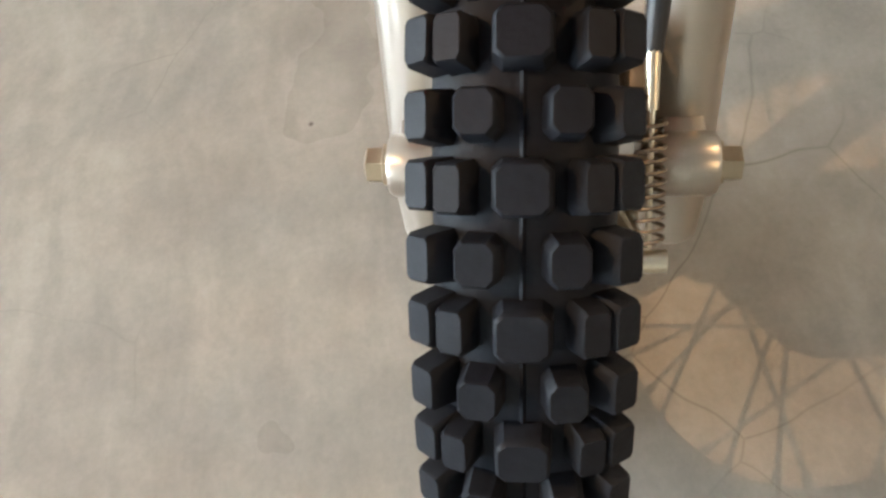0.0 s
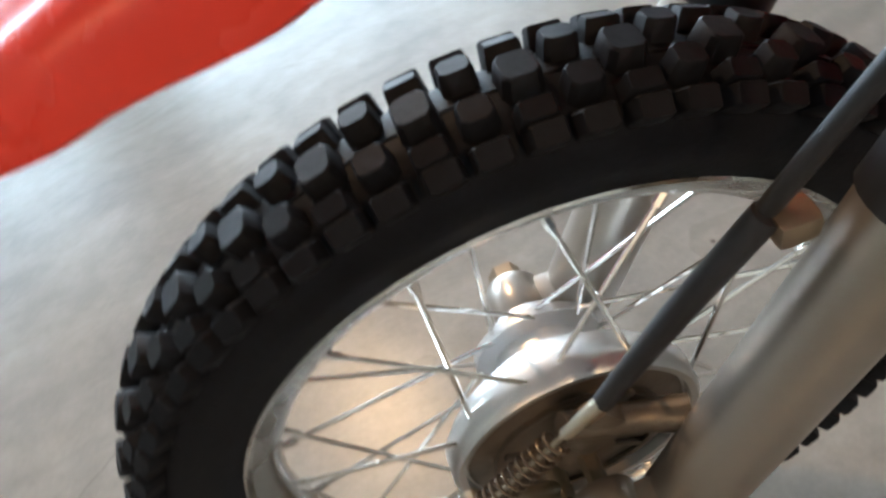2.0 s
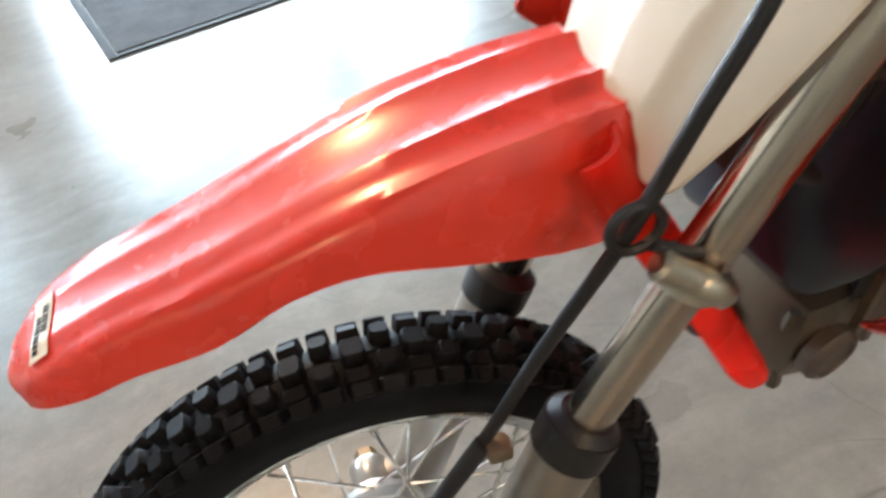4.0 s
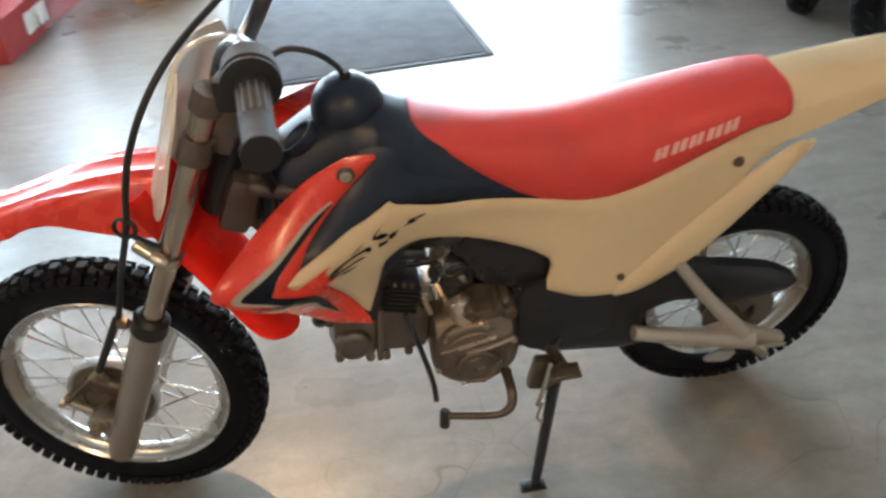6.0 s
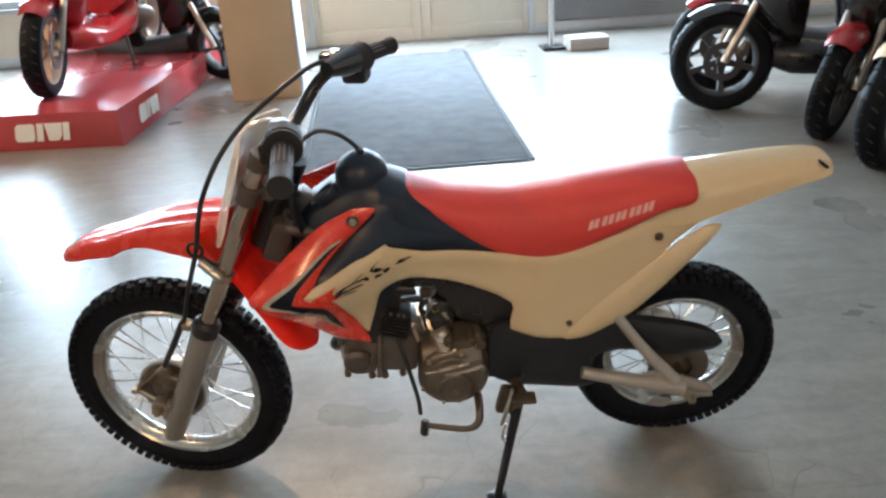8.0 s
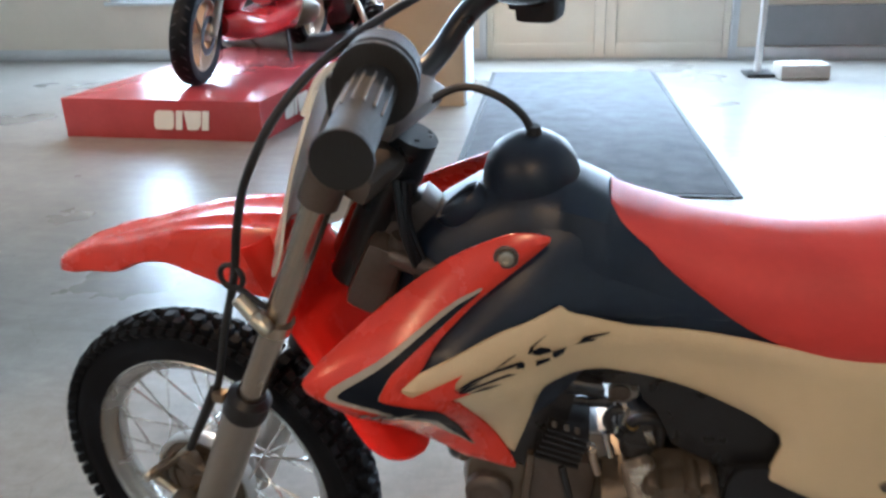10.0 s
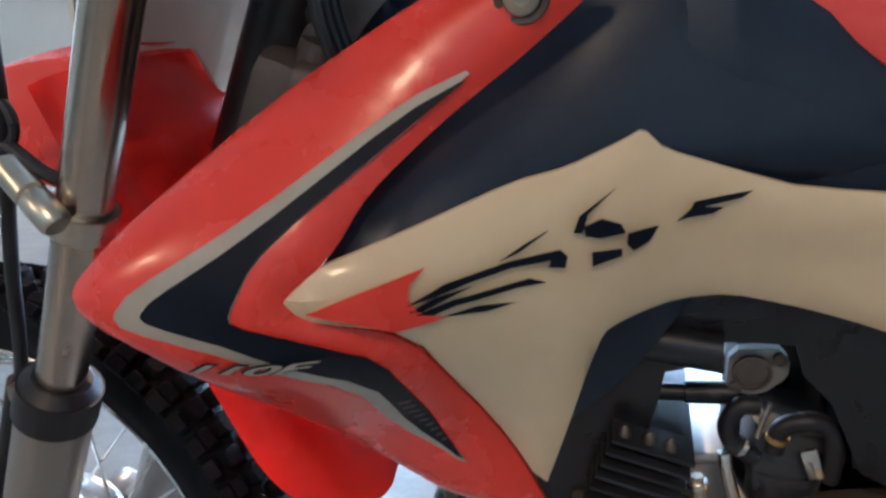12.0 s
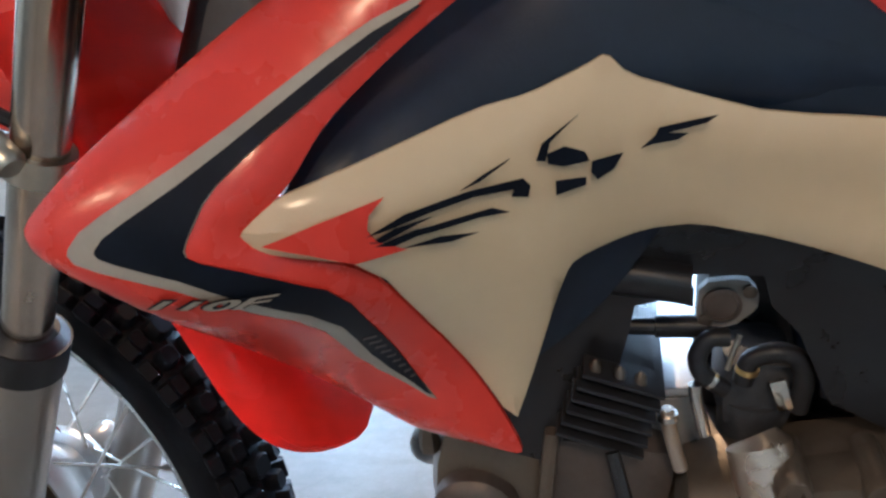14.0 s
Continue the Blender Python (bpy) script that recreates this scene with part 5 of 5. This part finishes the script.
    bm = lathe(bmesh.new(), [(0.029, -0.060), (0.029, -0.072), (0.025, -0.077), (0.020, -0.0785), (0.019, -0.076), (0.0005, -0.0755)], 28, (0.402, 0, 0.330))
    part("valve_cap", bm, M_YOKE, head, "dark round valve cap")
    for x, z in ((0.375, 0.285), (0.425, 0.276), (0.452, 0.274), (0.49, 0.278), (0.37, 0.372), (0.44, 0.385)):
        bm = lathe(bmesh.new(), [(0.0075, z - 0.010), (0.0075, z - 0.001), (0.0055, z + 0.010)], 6, (x, -0.046, 0), "Z")
        part("bolt", bm, M_DULL, head)
    part("exhaust_stub", tubem([(0.37, 0.01, 0.33), (0.35, 0.03, 0.30), (0.40, 0.07, 0.27), (0.55, 0.10, 0.25), (0.72, 0.125, 0.33), (0.82, 0.135, 0.41)], 0.0155, 14), M_FRAMEP, case, "black exhaust header pipe")
    rot = Matrix.Rotation(radians(17), 3, "Y")
    for k in range(6):
        bm = boxm(Vector((0.489, -0.012, 0.417)) + rot @ Vector((0, 0, 0.0092 * k - 0.022)), (0.054 - 0.001 * k, 0.128, 0.0026), 0.0010, rot)
        part("cooling_fin", bm, M_FIN, case)
    part("fin_core", boxm((0.489, -0.006, 0.415), (0.046, 0.10, 0.055), 0.006, rot), M_FRAMEP, case)
    for x, z in ((0.480, 0.4505), (0.494, 0.4465), (0.506, 0.443)):
        part("stud", lathe(bmesh.new(), [(0.0035, z - 0.008), (0.0035, z), (0.001, z + 0.003)], 8, (x, -0.068, 0), "Z"), M_DULL, case)
    # bracket plate with the inlet flange, and the rail in front of it
    q = [(0.5385, 0.4555), (0.5395, 0.4845), (0.5655, 0.4875), (0.573, 0.4795), (0.573, 0.4675), (0.559, 0.4545)]
    carb = part("carburettor", boxm((0.577, -0.012, 0.408), (0.046, 0.055, 0.052), 0.014), M_GREYPL, bike, "small dark carburettor with aluminium flange")
    part("flange", plate(q, lambda x, z: -0.033, 0.006, 0.05, 0.0012, 0.003, 0, -1, 1), M_PALE, carb, "aluminium inlet flange plate")
    bm = lathe(bmesh.new(), [(0.0115, -0.0325), (0.0115, -0.0345), (0.0095, -0.0350), (0.0090, -0.0332), (0.0005, -0.0332)], 24, (0.5525, 0, 0.4705))
    part("flange_bore", bm, M_YOKE, carb, "brown round boss in the flange")
    for x, z in ((0.5435, 0.4600), (0.5675, 0.4805)):
        bm = lathe(bmesh.new(), [(0.0042, -0.0325), (0.0042, -0.0350), (0.0022, -0.0356), (0.0005, -0.0356)], 12, (x, 0, z))
        part("bolt", bm, M_DULL, carb)
    part("inlet_tube", tubem([(0.470, -0.03, 0.4525), (0.515, -0.03, 0.4530), (0.5155, -0.03, 0.4530), (0.545, -0.03, 0.4540)], [0.0052, 0.0056, 0.0072, 0.0072], 12, 0), M_CABLE, carb, "black rubber tube")
    part("throttle_shaft", tubem([(0.563, -0.040, 0.4545), (0.560, -0.042, 0.445), (0.557, -0.043, 0.432)], 0.0018, 8), M_STEEL, carb)
    part("fuel_hose", tubem([(0.556, -0.045, 0.456), (0.545, -0.046, 0.455), (0.539, -0.047, 0.443), (0.543, -0.046, 0.430), (0.556, -0.044, 0.418)], 0.0058, 12), M_CABLE, carb, "black rubber fuel hose")
    part("fuel_hose", tubem([(0.566, -0.045, 0.425), (0.569, -0.046, 0.441), (0.581, -0.047, 0.4475), (0.594, -0.046, 0.444), (0.600, -0.045, 0.430), (0.599, -0.043, 0.405)], 0.0060, 12), M_CABLE, carb, "black rubber hose")
    part("hose_clip", tube(bmesh.new(), [(0.5675, -0.0455, 0.433), (0.568, -0.0457, 0.4365)], 0.0068, 14, 0), M_BRASS, carb, "yellow zinc hose clip")
    part("hose_clip", tube(bmesh.new(), [(0.546, -0.0455, 0.4275), (0.5485, -0.0452, 0.4255)], 0.0066, 14, 0), M_CHROME, carb, "bright hose clip")
    part("choke_lever", boxm((0.588, -0.047, 0.418), (0.010, 0.004, 0.022), 0.002, Matrix.Rotation(radians(-18), 3, "Y")), M_CHROME, carb, "bright metal lever")
    part("float_bowl", lathe(bmesh.new(), [(0.018, 0.372), (0.021, 0.376), (0.021, 0.392), (0.023, 0.396), (0.023, 0.402)], 24, (0.577, -0.022, 0), "Z"), M_GREYPL, carb, "dark float bowl")
    # pale inlet casting between the fins and the carburettor
    bm = boxm((0.527, -0.004, 0.378), (0.036, 0.05, 0.042), 0.006, Matrix.Rotation(radians(-6), 3, "Y"))
    part("inlet_port", bm, M_PALE, case, "pale grey inlet casting")
    part("inlet_cap", boxm((0.526, -0.006, 0.4025), (0.032, 0.046, 0.007), 0.002, Matrix.Rotation(radians(-6), 3, "Y")), M_ALU, case, "brighter top of the inlet casting")
    part("breather_pipe", tubem([(0.5215, -0.062, 0.416), (0.524, -0.064, 0.400), (0.531, -0.066, 0.374)], [0.0042, 0.0046, 0.0046], 12), M_TAN, case, "tan metal pipe")
    part("pipe_ring", tube(bmesh.new(), [(0.5220, -0.0623, 0.4125), (0.5226, -0.0627, 0.4085)], 0.0062, 14, 0), M_CHROME, case)
    part("overflow_pipe", tubem([(0.538, -0.052, 0.427), (0.5395, -0.053, 0.415), (0.545, -0.054, 0.392)], 0.0042, 10), M_CHROME, case, "bright bent pipe")
    part("starter_motor", tube(bmesh.new(), [(0.573, -0.058, 0.395), (0.575, -0.061, 0.392), (0.582, -0.074, 0.366), (0.586, -0.080, 0.345)], [0.014, 0.019, 0.020, 0.020], 24, 0), M_TAN, case, "bright tan starter housing")
    part("starter_bolt", lathe(bmesh.new(), [(0.0055, -0.098), (0.0055, -0.104), (0.004, -0.1055), (0.0005, -0.1055)], 6, (0.603, 0, 0.370)), M_STEEL, case)
    part("drain_hose", tubem([(0.49, -0.085, 0.40), (0.505, -0.11, 0.35), (0.52, -0.118, 0.27), (0.523, -0.12, 0.222)], 0.0045, 8), M_CABLE, bike, "thin black drain hose")
    part("shift_lever", tubem([(0.645, -0.100, 0.245), (0.645, -0.140, 0.243), (0.642, -0.156, 0.226), (0.628, -0.160, 0.214), (0.600, -0.160, 0.213), (0.535, -0.160, 0.229)], [0.0085, 0.0085, 0.0078, 0.0074, 0.0068, 0.0062], 10), M_DULL, bike, "grey gear shift lever")
    part("shift_peg", tubem([(0.533, -0.154, 0.236), (0.5325, -0.1545, 0.234), (0.529, -0.162, 0.207), (0.5285, -0.1625, 0.205)], [0.0070, 0.0085, 0.0088, 0.0070], 14, 0), M_CABLE, bike, "black rubber shift peg")


engine()


def running_gear():
    for s in (-1, 1):
        off = 0.0 if s < 0 else 0.045
        bm = tubem([(0.862, s * 0.096 + off, 0.285), (0.90, s * 0.100 + off, 0.276), (0.99, s * 0.103 + off, 0.252), (1.075, s * 0.101 + off, 0.226)], [0.0125, 0.013, 0.0165, 0.018], 14)
        tube(bm, [(0.925, s * 0.066 + off, 0.415), (0.985, s * 0.090 + off, 0.335), (1.055, s * 0.102 + off, 0.250)], [0.0105, 0.0115, 0.015], 14, 5)
        arm = part("swingarm", bm, M_GREYSWING, bike, "grey painted triangulated swingarm")
        q = [(0.985, 0.268), (1.03, 0.275), (1.075, 0.253), (1.14, 0.222), (1.138, 0.206), (1.085, 0.200), (1.03, 0.214), (0.99, 0.236)]
        part("axle_plate", plate(q, lambda x, z: -0.106 - off, 0.012, 0.03, 0.003, 0.006, 0, s), M_GREYSWING, arm)
        q = [(0.995, 0.181), (1.046, 0.169), (1.060, 0.196), (1.025, 0.203)]
        part("bracket", plate(q, lambda x, z: -0.099 - off, 0.006, 0.03, 0.001, 0.004, 0, s), M_ALU, arm, "bright aluminium bracket")
    q = [(0.70, 0.236), (0.763, 0.230), (0.866, 0.212), (0.905, 0.222), (0.888, 0.272), (0.895, 0.302), (0.942, 0.312), (1.00, 0.300), (1.05, 0.282), (1.143, 0.289), (1.166, 0.312), (1.118, 0.346), (1.053, 0.366), (0.971, 0.384), (0.93, 0.405), (0.86, 0.405), (0.80, 0.39), (0.70, 0.39)]
    part("chain_guard", plate(q, lambda x, z: -0.074 + 0.004 * smooth01((x - 0.9) / 0.1), 0.022, 0.02, 0.010, 0.016, 0, -1), M_CASE, bike, "black plastic chain case")
    bm = lathe(bmesh.new(), [(0.03, -0.066), (0.062, -0.064), (0.066, -0.062), (0.066, -0.059), (0.03, -0.057)], 44, (BASE, REAR_Y, AXLE_R), closed=True)
    part("sprocket", bm, M_DULL, bike, "steel rear sprocket")
    bm = lathe(bmesh.new(), [(0.006, -0.135), (0.009, -0.134), (0.009, -0.122), (0.014, -0.1215), (0.014, -0.114), (0.006, -0.113), (0.006, 0.158), (0.014, 0.159), (0.014, 0.171), (0.006, 0.172)], 6, (BASE, 0, AXLE_R))
    part("rear_axle", bm, M_STEEL, bike, "zinc plated rear axle with nut")
    part("chain_adjuster", tubem([(1.075, -0.112, AXLE_R), (1.12, -0.112, AXLE_R - 0.004), (1.135, -0.112, AXLE_R - 0.006)], [0.007, 0.005, 0.004], 8, 0), M_STEEL, bike, "steel chain adjuster")
    # muffler on the far side
    bm = tubem([(0.80, 0.12, 0.385), (0.85, 0.125, 0.395), (0.98, 0.13, 0.425), (1.02, 0.13, 0.433), (1.035, 0.13, 0.436)], [0.026, 0.040, 0.042, 0.038, 0.018], 24, 4)
    part("muffler", bm, M_FORK, bike, "silver grey muffler")
    part("shock_absorber", tubem([(0.80, 0, 0.56), (0.86, 0, 0.36)], 0.024, 14, 0), M_FRAMEP, bike, "black rear shock absorber")
    for s in (-1, 1):
        bm = boxm((0.736, s * 0.136, 0.262), (0.050, 0.030, 0.010), 0.004)
        tube(bm, [(0.725, s * 0.085, 0.262), (0.733, s * 0.125, 0.266)], 0.011, 10, 0)
        part("foot_peg", bm, M_DULL, bike, "ribbed grey steel foot peg")
    # side stand, down on the floor
    top, foot = Vector((0.727, -0.114, 0.226)), Vector((0.674, -0.200, 0.043))
    bm = tubem([top, top + (foot - top) * 0.4, foot], [0.0115, 0.0095, 0.0085], 14, 0)
    st = part("side_stand", bm, M_FRAMEP, bike, "black steel side stand, folded down")
    bm = boxm(foot + Vector((-0.004, -0.002, 0.0045)), (0.045, 0.022, 0.008), 0.003, Matrix.Rotation(radians(-LEAN), 3, "X"))
    part("stand_foot", bm, M_FRAMEP, st)
    bm = boxm((0.702, -0.104, 0.232), (0.034, 0.022, 0.070), 0.008, Matrix.Rotation(radians(12), 3, "Y"))
    box(bm, (0.722, -0.112, 0.222), (0.026, 0.030, 0.040), 0.008, Matrix.Rotation(radians(12), 3, "Y"))
    part("stand_bracket", bm, M_DULL, st, "zinc plated stand bracket")
    part("stand_spring", tubem([(0.715, -0.122, 0.275), (0.700, -0.140, 0.235), (0.688, -0.146, 0.20)], 0.0045, 8), M_STEEL, st, "steel stand spring")
    part("stand_hook", tubem([(0.70, -0.135, 0.19), (0.69, -0.145, 0.165), (0.70, -0.150, 0.155), (0.712, -0.142, 0.17), (0.712, -0.13, 0.20)], 0.003, 8), M_STEEL, st)


running_gear()


def on_fender(x, y, lift):
    """The height of the fender's skin at x and y."""
    for p, q in zip(FROWS, FROWS[1:]):
        if p[0] <= x <= q[0]:
            t = (x - p[0]) / (q[0] - p[0])
            r = [p[i] + (q[i] - p[i]) * t for i in range(4)]
            a = max(-0.98, min(0.98, (y - 0.005) / r[2]))
            for (a0, b0), (a1, b1) in zip(FSHAPE, FSHAPE[1:]):
                if a0 <= a <= a1:
                    return r[1] - (b0 + (b1 - b0) * (a - a0) / (a1 - a0)) * r[3] + lift
    return 0.6


def fender_sticker():
    """A small cream paper sticker across the nose of the front fender, with two lines of black print."""
    def at(u, v, lift):
        y = -0.024 + 0.049 * u
        x = -0.1590 + 0.001 * u + 0.0120 * v
        return Vector((x - lift * 0.5, y, on_fender(x, y, lift)))
    secs = []
    for k in range(15):
        u = k / 14
        secs.append([at(u, v, 0.0005) for v in (0, 0.33, 0.66, 1)] + [at(u, v, 0.0009) for v in (1, 0.66, 0.33, 0)])
    ob = part("fender_sticker", loft(bmesh.new(), secs), M_STICKER, bike, "cream paper sticker with two lines of black print", TURN)
    # two staggered lines of worn print, as plain slanted bars
    for u0, count, v0, v1 in ((0.40, 6, 0.54, 0.86), (0.10, 8, 0.18, 0.46)):
        for k in range(count):
            u = u0 + 0.078 * k
            rows = [[at(u + d - 0.03 * (v - v0), v, lift) for v, lift in ((v0, 0.0011), (v1, 0.0011), (v1, 0.0014), (v0, 0.0014))] for d in (0, 0.026, 0.052 - 0.014 * (k % 2))]
            part("print_bar", loft(bmesh.new(), rows), M_DECAL, ob)


fender_sticker()

# the other machines in the showroom


def road_tyre(bm, r, w, rim):
    prof = [(rim - 0.004, w * 0.30), (rim + 0.004, w * 0.42), (rim + (r - rim) * 0.4, w * 0.5), (rim + (r - rim) * 0.72, w * 0.46), (r - 0.006, w * 0.28), (r, w * 0.06), (r - 0.002, 0.0)]
    prof = prof + [(a, -b) for a, b in reversed(prof[:-1])]
    return lathe(bm, prof, 48, closed=True)


def cast_wheel(prefix, parent, centre, r, w, rim_mt, spokes=5, disc=True, m=None):
    at = (m if m is not None else Matrix.Identity(4)) @ Matrix.Translation(centre)
    rim = r * 0.69
    tyre = part(prefix + "_tyre", road_tyre(bmesh.new(), r, w, rim), M_RUBBER, parent, "black road tyre", at)
    # short tread grooves
    for i in range(26):
        a = 2 * math.pi * i / 26
        for s in (-1, 1):
            bm = boxm((r - 0.0035, s * w * 0.24, 0), (0.003, w * 0.3, 0.007), 0.0, Matrix.Rotation(s * 0.5, 3, "X"))
            part("tread_bar", bm, M_CABLE, tyre, "", Matrix.Rotation(a + s * 0.06, 4, "Y"), smooth=False)
    bm = bmesh.new()
    prof = [(rim + 0.004, w * 0.40), (rim - 0.004, w * 0.40), (rim - 0.016, w * 0.22), (rim - 0.016, -w * 0.22), (rim - 0.004, -w * 0.40), (rim + 0.004, -w * 0.40), (rim - 0.008, 0.0)]
    lathe(bm, prof, 48, closed=True)
    rm = part(prefix + "_rim", bm, rim_mt, parent, "cast alloy rim", at)
    bm = bmesh.new()
    lathe(bm, [(0.010, -w * 0.5), (0.03, -w * 0.46), (0.034, 0), (0.03, w * 0.46), (0.010, w * 0.5)], 24)
    part("hub", bm, rim_mt, rm)
    sp = bmesh.new()
    loft(sp, [[Vector((x, y, z)) for y, z in ((-h, -t), (h, -t), (h, t), (-h, t))] for x, h, t in ((0.026, w * 0.22, 0.020), (rim * 0.55, w * 0.15, 0.011), (rim - 0.010, w * 0.2, 0.017))])
    me = mesh_of("wheel_spoke", sp, rim_mt)
    for i in range(spokes):
        part("wheel_spoke", me, None, rm, "", Matrix.Rotation(2 * math.pi * i / spokes + 0.3, 4, "Y"))
    if disc:
        bm = lathe(bmesh.new(), [(rim * 0.36, -w * 0.56), (rim * 0.56, -w * 0.56), (rim * 0.56, -w * 0.52), (rim * 0.36, -w * 0.52)], 40, closed=True)
        part("brake_disc", bm, M_GREYPL, rm, "drilled steel brake disc")
        bm = boxm((rim * 0.52, -w * 0.56, rim * 0.34), (0.05, 0.03, 0.085), 0.008, Matrix.Rotation(radians(30), 3, "Y"))
        part("brake_caliper", bm, M_ENGINE, rm, "cast brake caliper")


def ellipsoid_rows(rows, n=14):
    """Closed skin over stations of x, centre height, half width, half height."""
    secs = []
    for x, zc, w, h in rows:
        secs.append([Vector((x, w * math.copysign(abs(math.cos(a)) ** 0.75, math.cos(a)), zc + h * math.copysign(abs(math.sin(a)) ** 0.75, math.sin(a)))) for a in [2 * math.pi * k / n + 0.2 for k in range(n)]])
    return loft(bmesh.new(), secs)


def scooter(name, label, m, body, fender, rim_mt, r=0.26, base=1.35, tyre_w=0.10, under=M_GREYPL, steer=0.0, group="", spokes=5):
    """A step-through scooter, front towards -x, front axle above the origin."""
    ob = thing(name, label, "scooter", m, group)
    ax = Vector((math.sin(radians(26)), 0, math.cos(radians(26))))
    T = Matrix.Rotation(radians(steer), 4, ax)
    cast_wheel("front", ob, (0, 0, r), r, tyre_w, rim_mt, spokes, True, T)
    cast_wheel("rear", ob, (base, 0, r * 0.97), r * 0.97, tyre_w * 1.1, rim_mt, spokes, False)
    for s in (-1, 1):
        y = s * (tyre_w * 0.5 + 0.03)
        bm = tubem([(0.0, y, r), (0.03, y, r + 0.06), (0.16, y, r + 0.33)], [0.021, 0.022, 0.017], 14, 0)
        part("fork_leg", bm, M_FORK, ob, "silver fork leg", T)
    # front fender over the wheel
    secs = []
    for k in range(9):
        a = radians(128 - 12 * k)
        rr = r + 0.035
        c = Vector((math.cos(a) * rr, 0, r + math.sin(a) * rr))
        w = (tyre_w * 0.5 + 0.028) * (0.55 + 0.45 * math.sin(math.pi * min(1, (k + 1.2) / 6)))
        d = Vector((math.cos(a), 0, math.sin(a)))
        row = [c + d * (-0.04 * abs(u) ** 2.2) + Vector((0, u * w, 0)) for u in (-1, -0.85, -0.5, 0, 0.5, 0.85, 1)]
        secs.append(row + [q - d * 0.004 for q in reversed(row)])
    part("front_fender", loft(bmesh.new(), secs), fender, ob, "", T)
    part("leg_shield", ellipsoid_rows([(0.10, r + 0.36, 0.05, 0.05), (0.16, r + 0.42, 0.15, 0.20), (0.24, r + 0.45, 0.20, 0.32), (0.31, r + 0.42, 0.19, 0.34), (0.36, r + 0.36, 0.16, 0.30)]), body, ob, "lacquered front leg shield")
    part("under_body", ellipsoid_rows([(0.24, r + 0.02, 0.08, 0.06), (0.34, r + 0.01, 0.14, 0.09), (0.60, r - 0.02, 0.17, 0.075), (0.95, r + 0.0, 0.16, 0.09), (1.12, r + 0.06, 0.12, 0.10)]), under, ob, "dark plastic floorboard and underbody")
    part("rear_body", ellipsoid_rows([(0.78, r + 0.22, 0.10, 0.14), (0.92, r + 0.30, 0.16, 0.20), (1.20, r + 0.36, 0.17, 0.17), (1.45, r + 0.42, 0.13, 0.12), (1.62, r + 0.46, 0.07, 0.07)]), body, ob, "lacquered rear body")
    part("seat", ellipsoid_rows([(0.72, r + 0.50, 0.07, 0.04), (0.82, r + 0.53, 0.12, 0.05), (1.10, r + 0.55, 0.14, 0.055), (1.36, r + 0.60, 0.12, 0.05), (1.5, r + 0.62, 0.07, 0.03)]), M_BLACK, ob, "black vinyl seat")
    part("engine", ellipsoid_rows([(0.98, r - 0.02, 0.08, 0.07), (1.10, r, 0.13, 0.10), (1.30, r, 0.14, 0.09), (1.42, r, 0.10, 0.06)]), M_ENGINE, ob, "grey engine and drive cover")
    part("muffler", tubem([(1.05, 0.10, r - 0.06), (1.2, 0.15, r + 0.01), (1.5, 0.16, r + 0.10), (1.62, 0.16, r + 0.13)], [0.03, 0.055, 0.06, 0.035], 18), M_GREYPL, ob, "dark muffler with heat shield")
    part("handlebar", tubem([(0.42, -0.34, r + 0.78), (0.36, -0.2, r + 0.80), (0.32, 0, r + 0.80), (0.36, 0.2, r + 0.80), (0.42, 0.34, r + 0.78)], 0.016, 12), M_FRAMEP, ob)
    part("handlebar_cover", ellipsoid_rows([(0.24, r + 0.80, 0.08, 0.05), (0.30, r + 0.81, 0.18, 0.07), (0.38, r + 0.80, 0.15, 0.05)]), body, ob)
    bm = tubem([(0.86, -0.12, r - 0.06), (0.80, -0.17, 0.05), (0.79, -0.19, 0.012)], 0.011, 10)
    part("side_stand", bm, M_FRAMEP, ob, "black side stand, folded down")
    return ob


scooter("scooter", "red and black scooter with bronze rims on the platform", pose(-1.62, 3.22, 0.2, 0, 0, 84) @ pose(0, 0, 0, 4, 0, 0), M_DARKRED, M_DARKRED, M_BRONZE, 0.27, 1.42, 0.115, M_DARKRED, 12)
scooter("scooter", "black scooter parked behind the beige column", pose(-0.86, 4.40, 0, 0, 0, 158), M_GLOSSBLK, M_GLOSSBLK, M_GREYPL, 0.24, 1.3, 0.11)
ROW = "scooters parked in a row"
scooter("scooter", "dark scooter with large cast wheels in the parked row", pose(2.135, 2.71, 0, 0, 0, -2), M_GLOSSBLK, M_GLOSSBLK, M_GREYPL, 0.262, 1.36, 0.10, M_FRAMEP, -8, ROW)
scooter("scooter", "dark red scooter standing behind the dark one", pose(2.25, 3.13, 0, 0, 0, -2), M_DARKRED, M_DARKRED, M_GREYPL, 0.262, 1.36, 0.10, M_GREYPL, -8, ROW)
scooter("scooter", "black scooter with red front fender in the parked row", pose(2.42, 2.11, 0, 0, 0, 38) @ pose(0, 0, 0, 5, 0, 0), M_GLOSSBLK, M_DARKRED, M_GREYPL, 0.255, 1.34, 0.10, M_FRAMEP, 10, ROW)
scooter("scooter", "black scooter with white front fender in the parked row", pose(2.47, 1.63, 0, 0, 0, 30), M_GLOSSBLK, M_WPL, M_GREYPL, 0.265, 1.36, 0.11, M_GREYPL, 6, ROW)
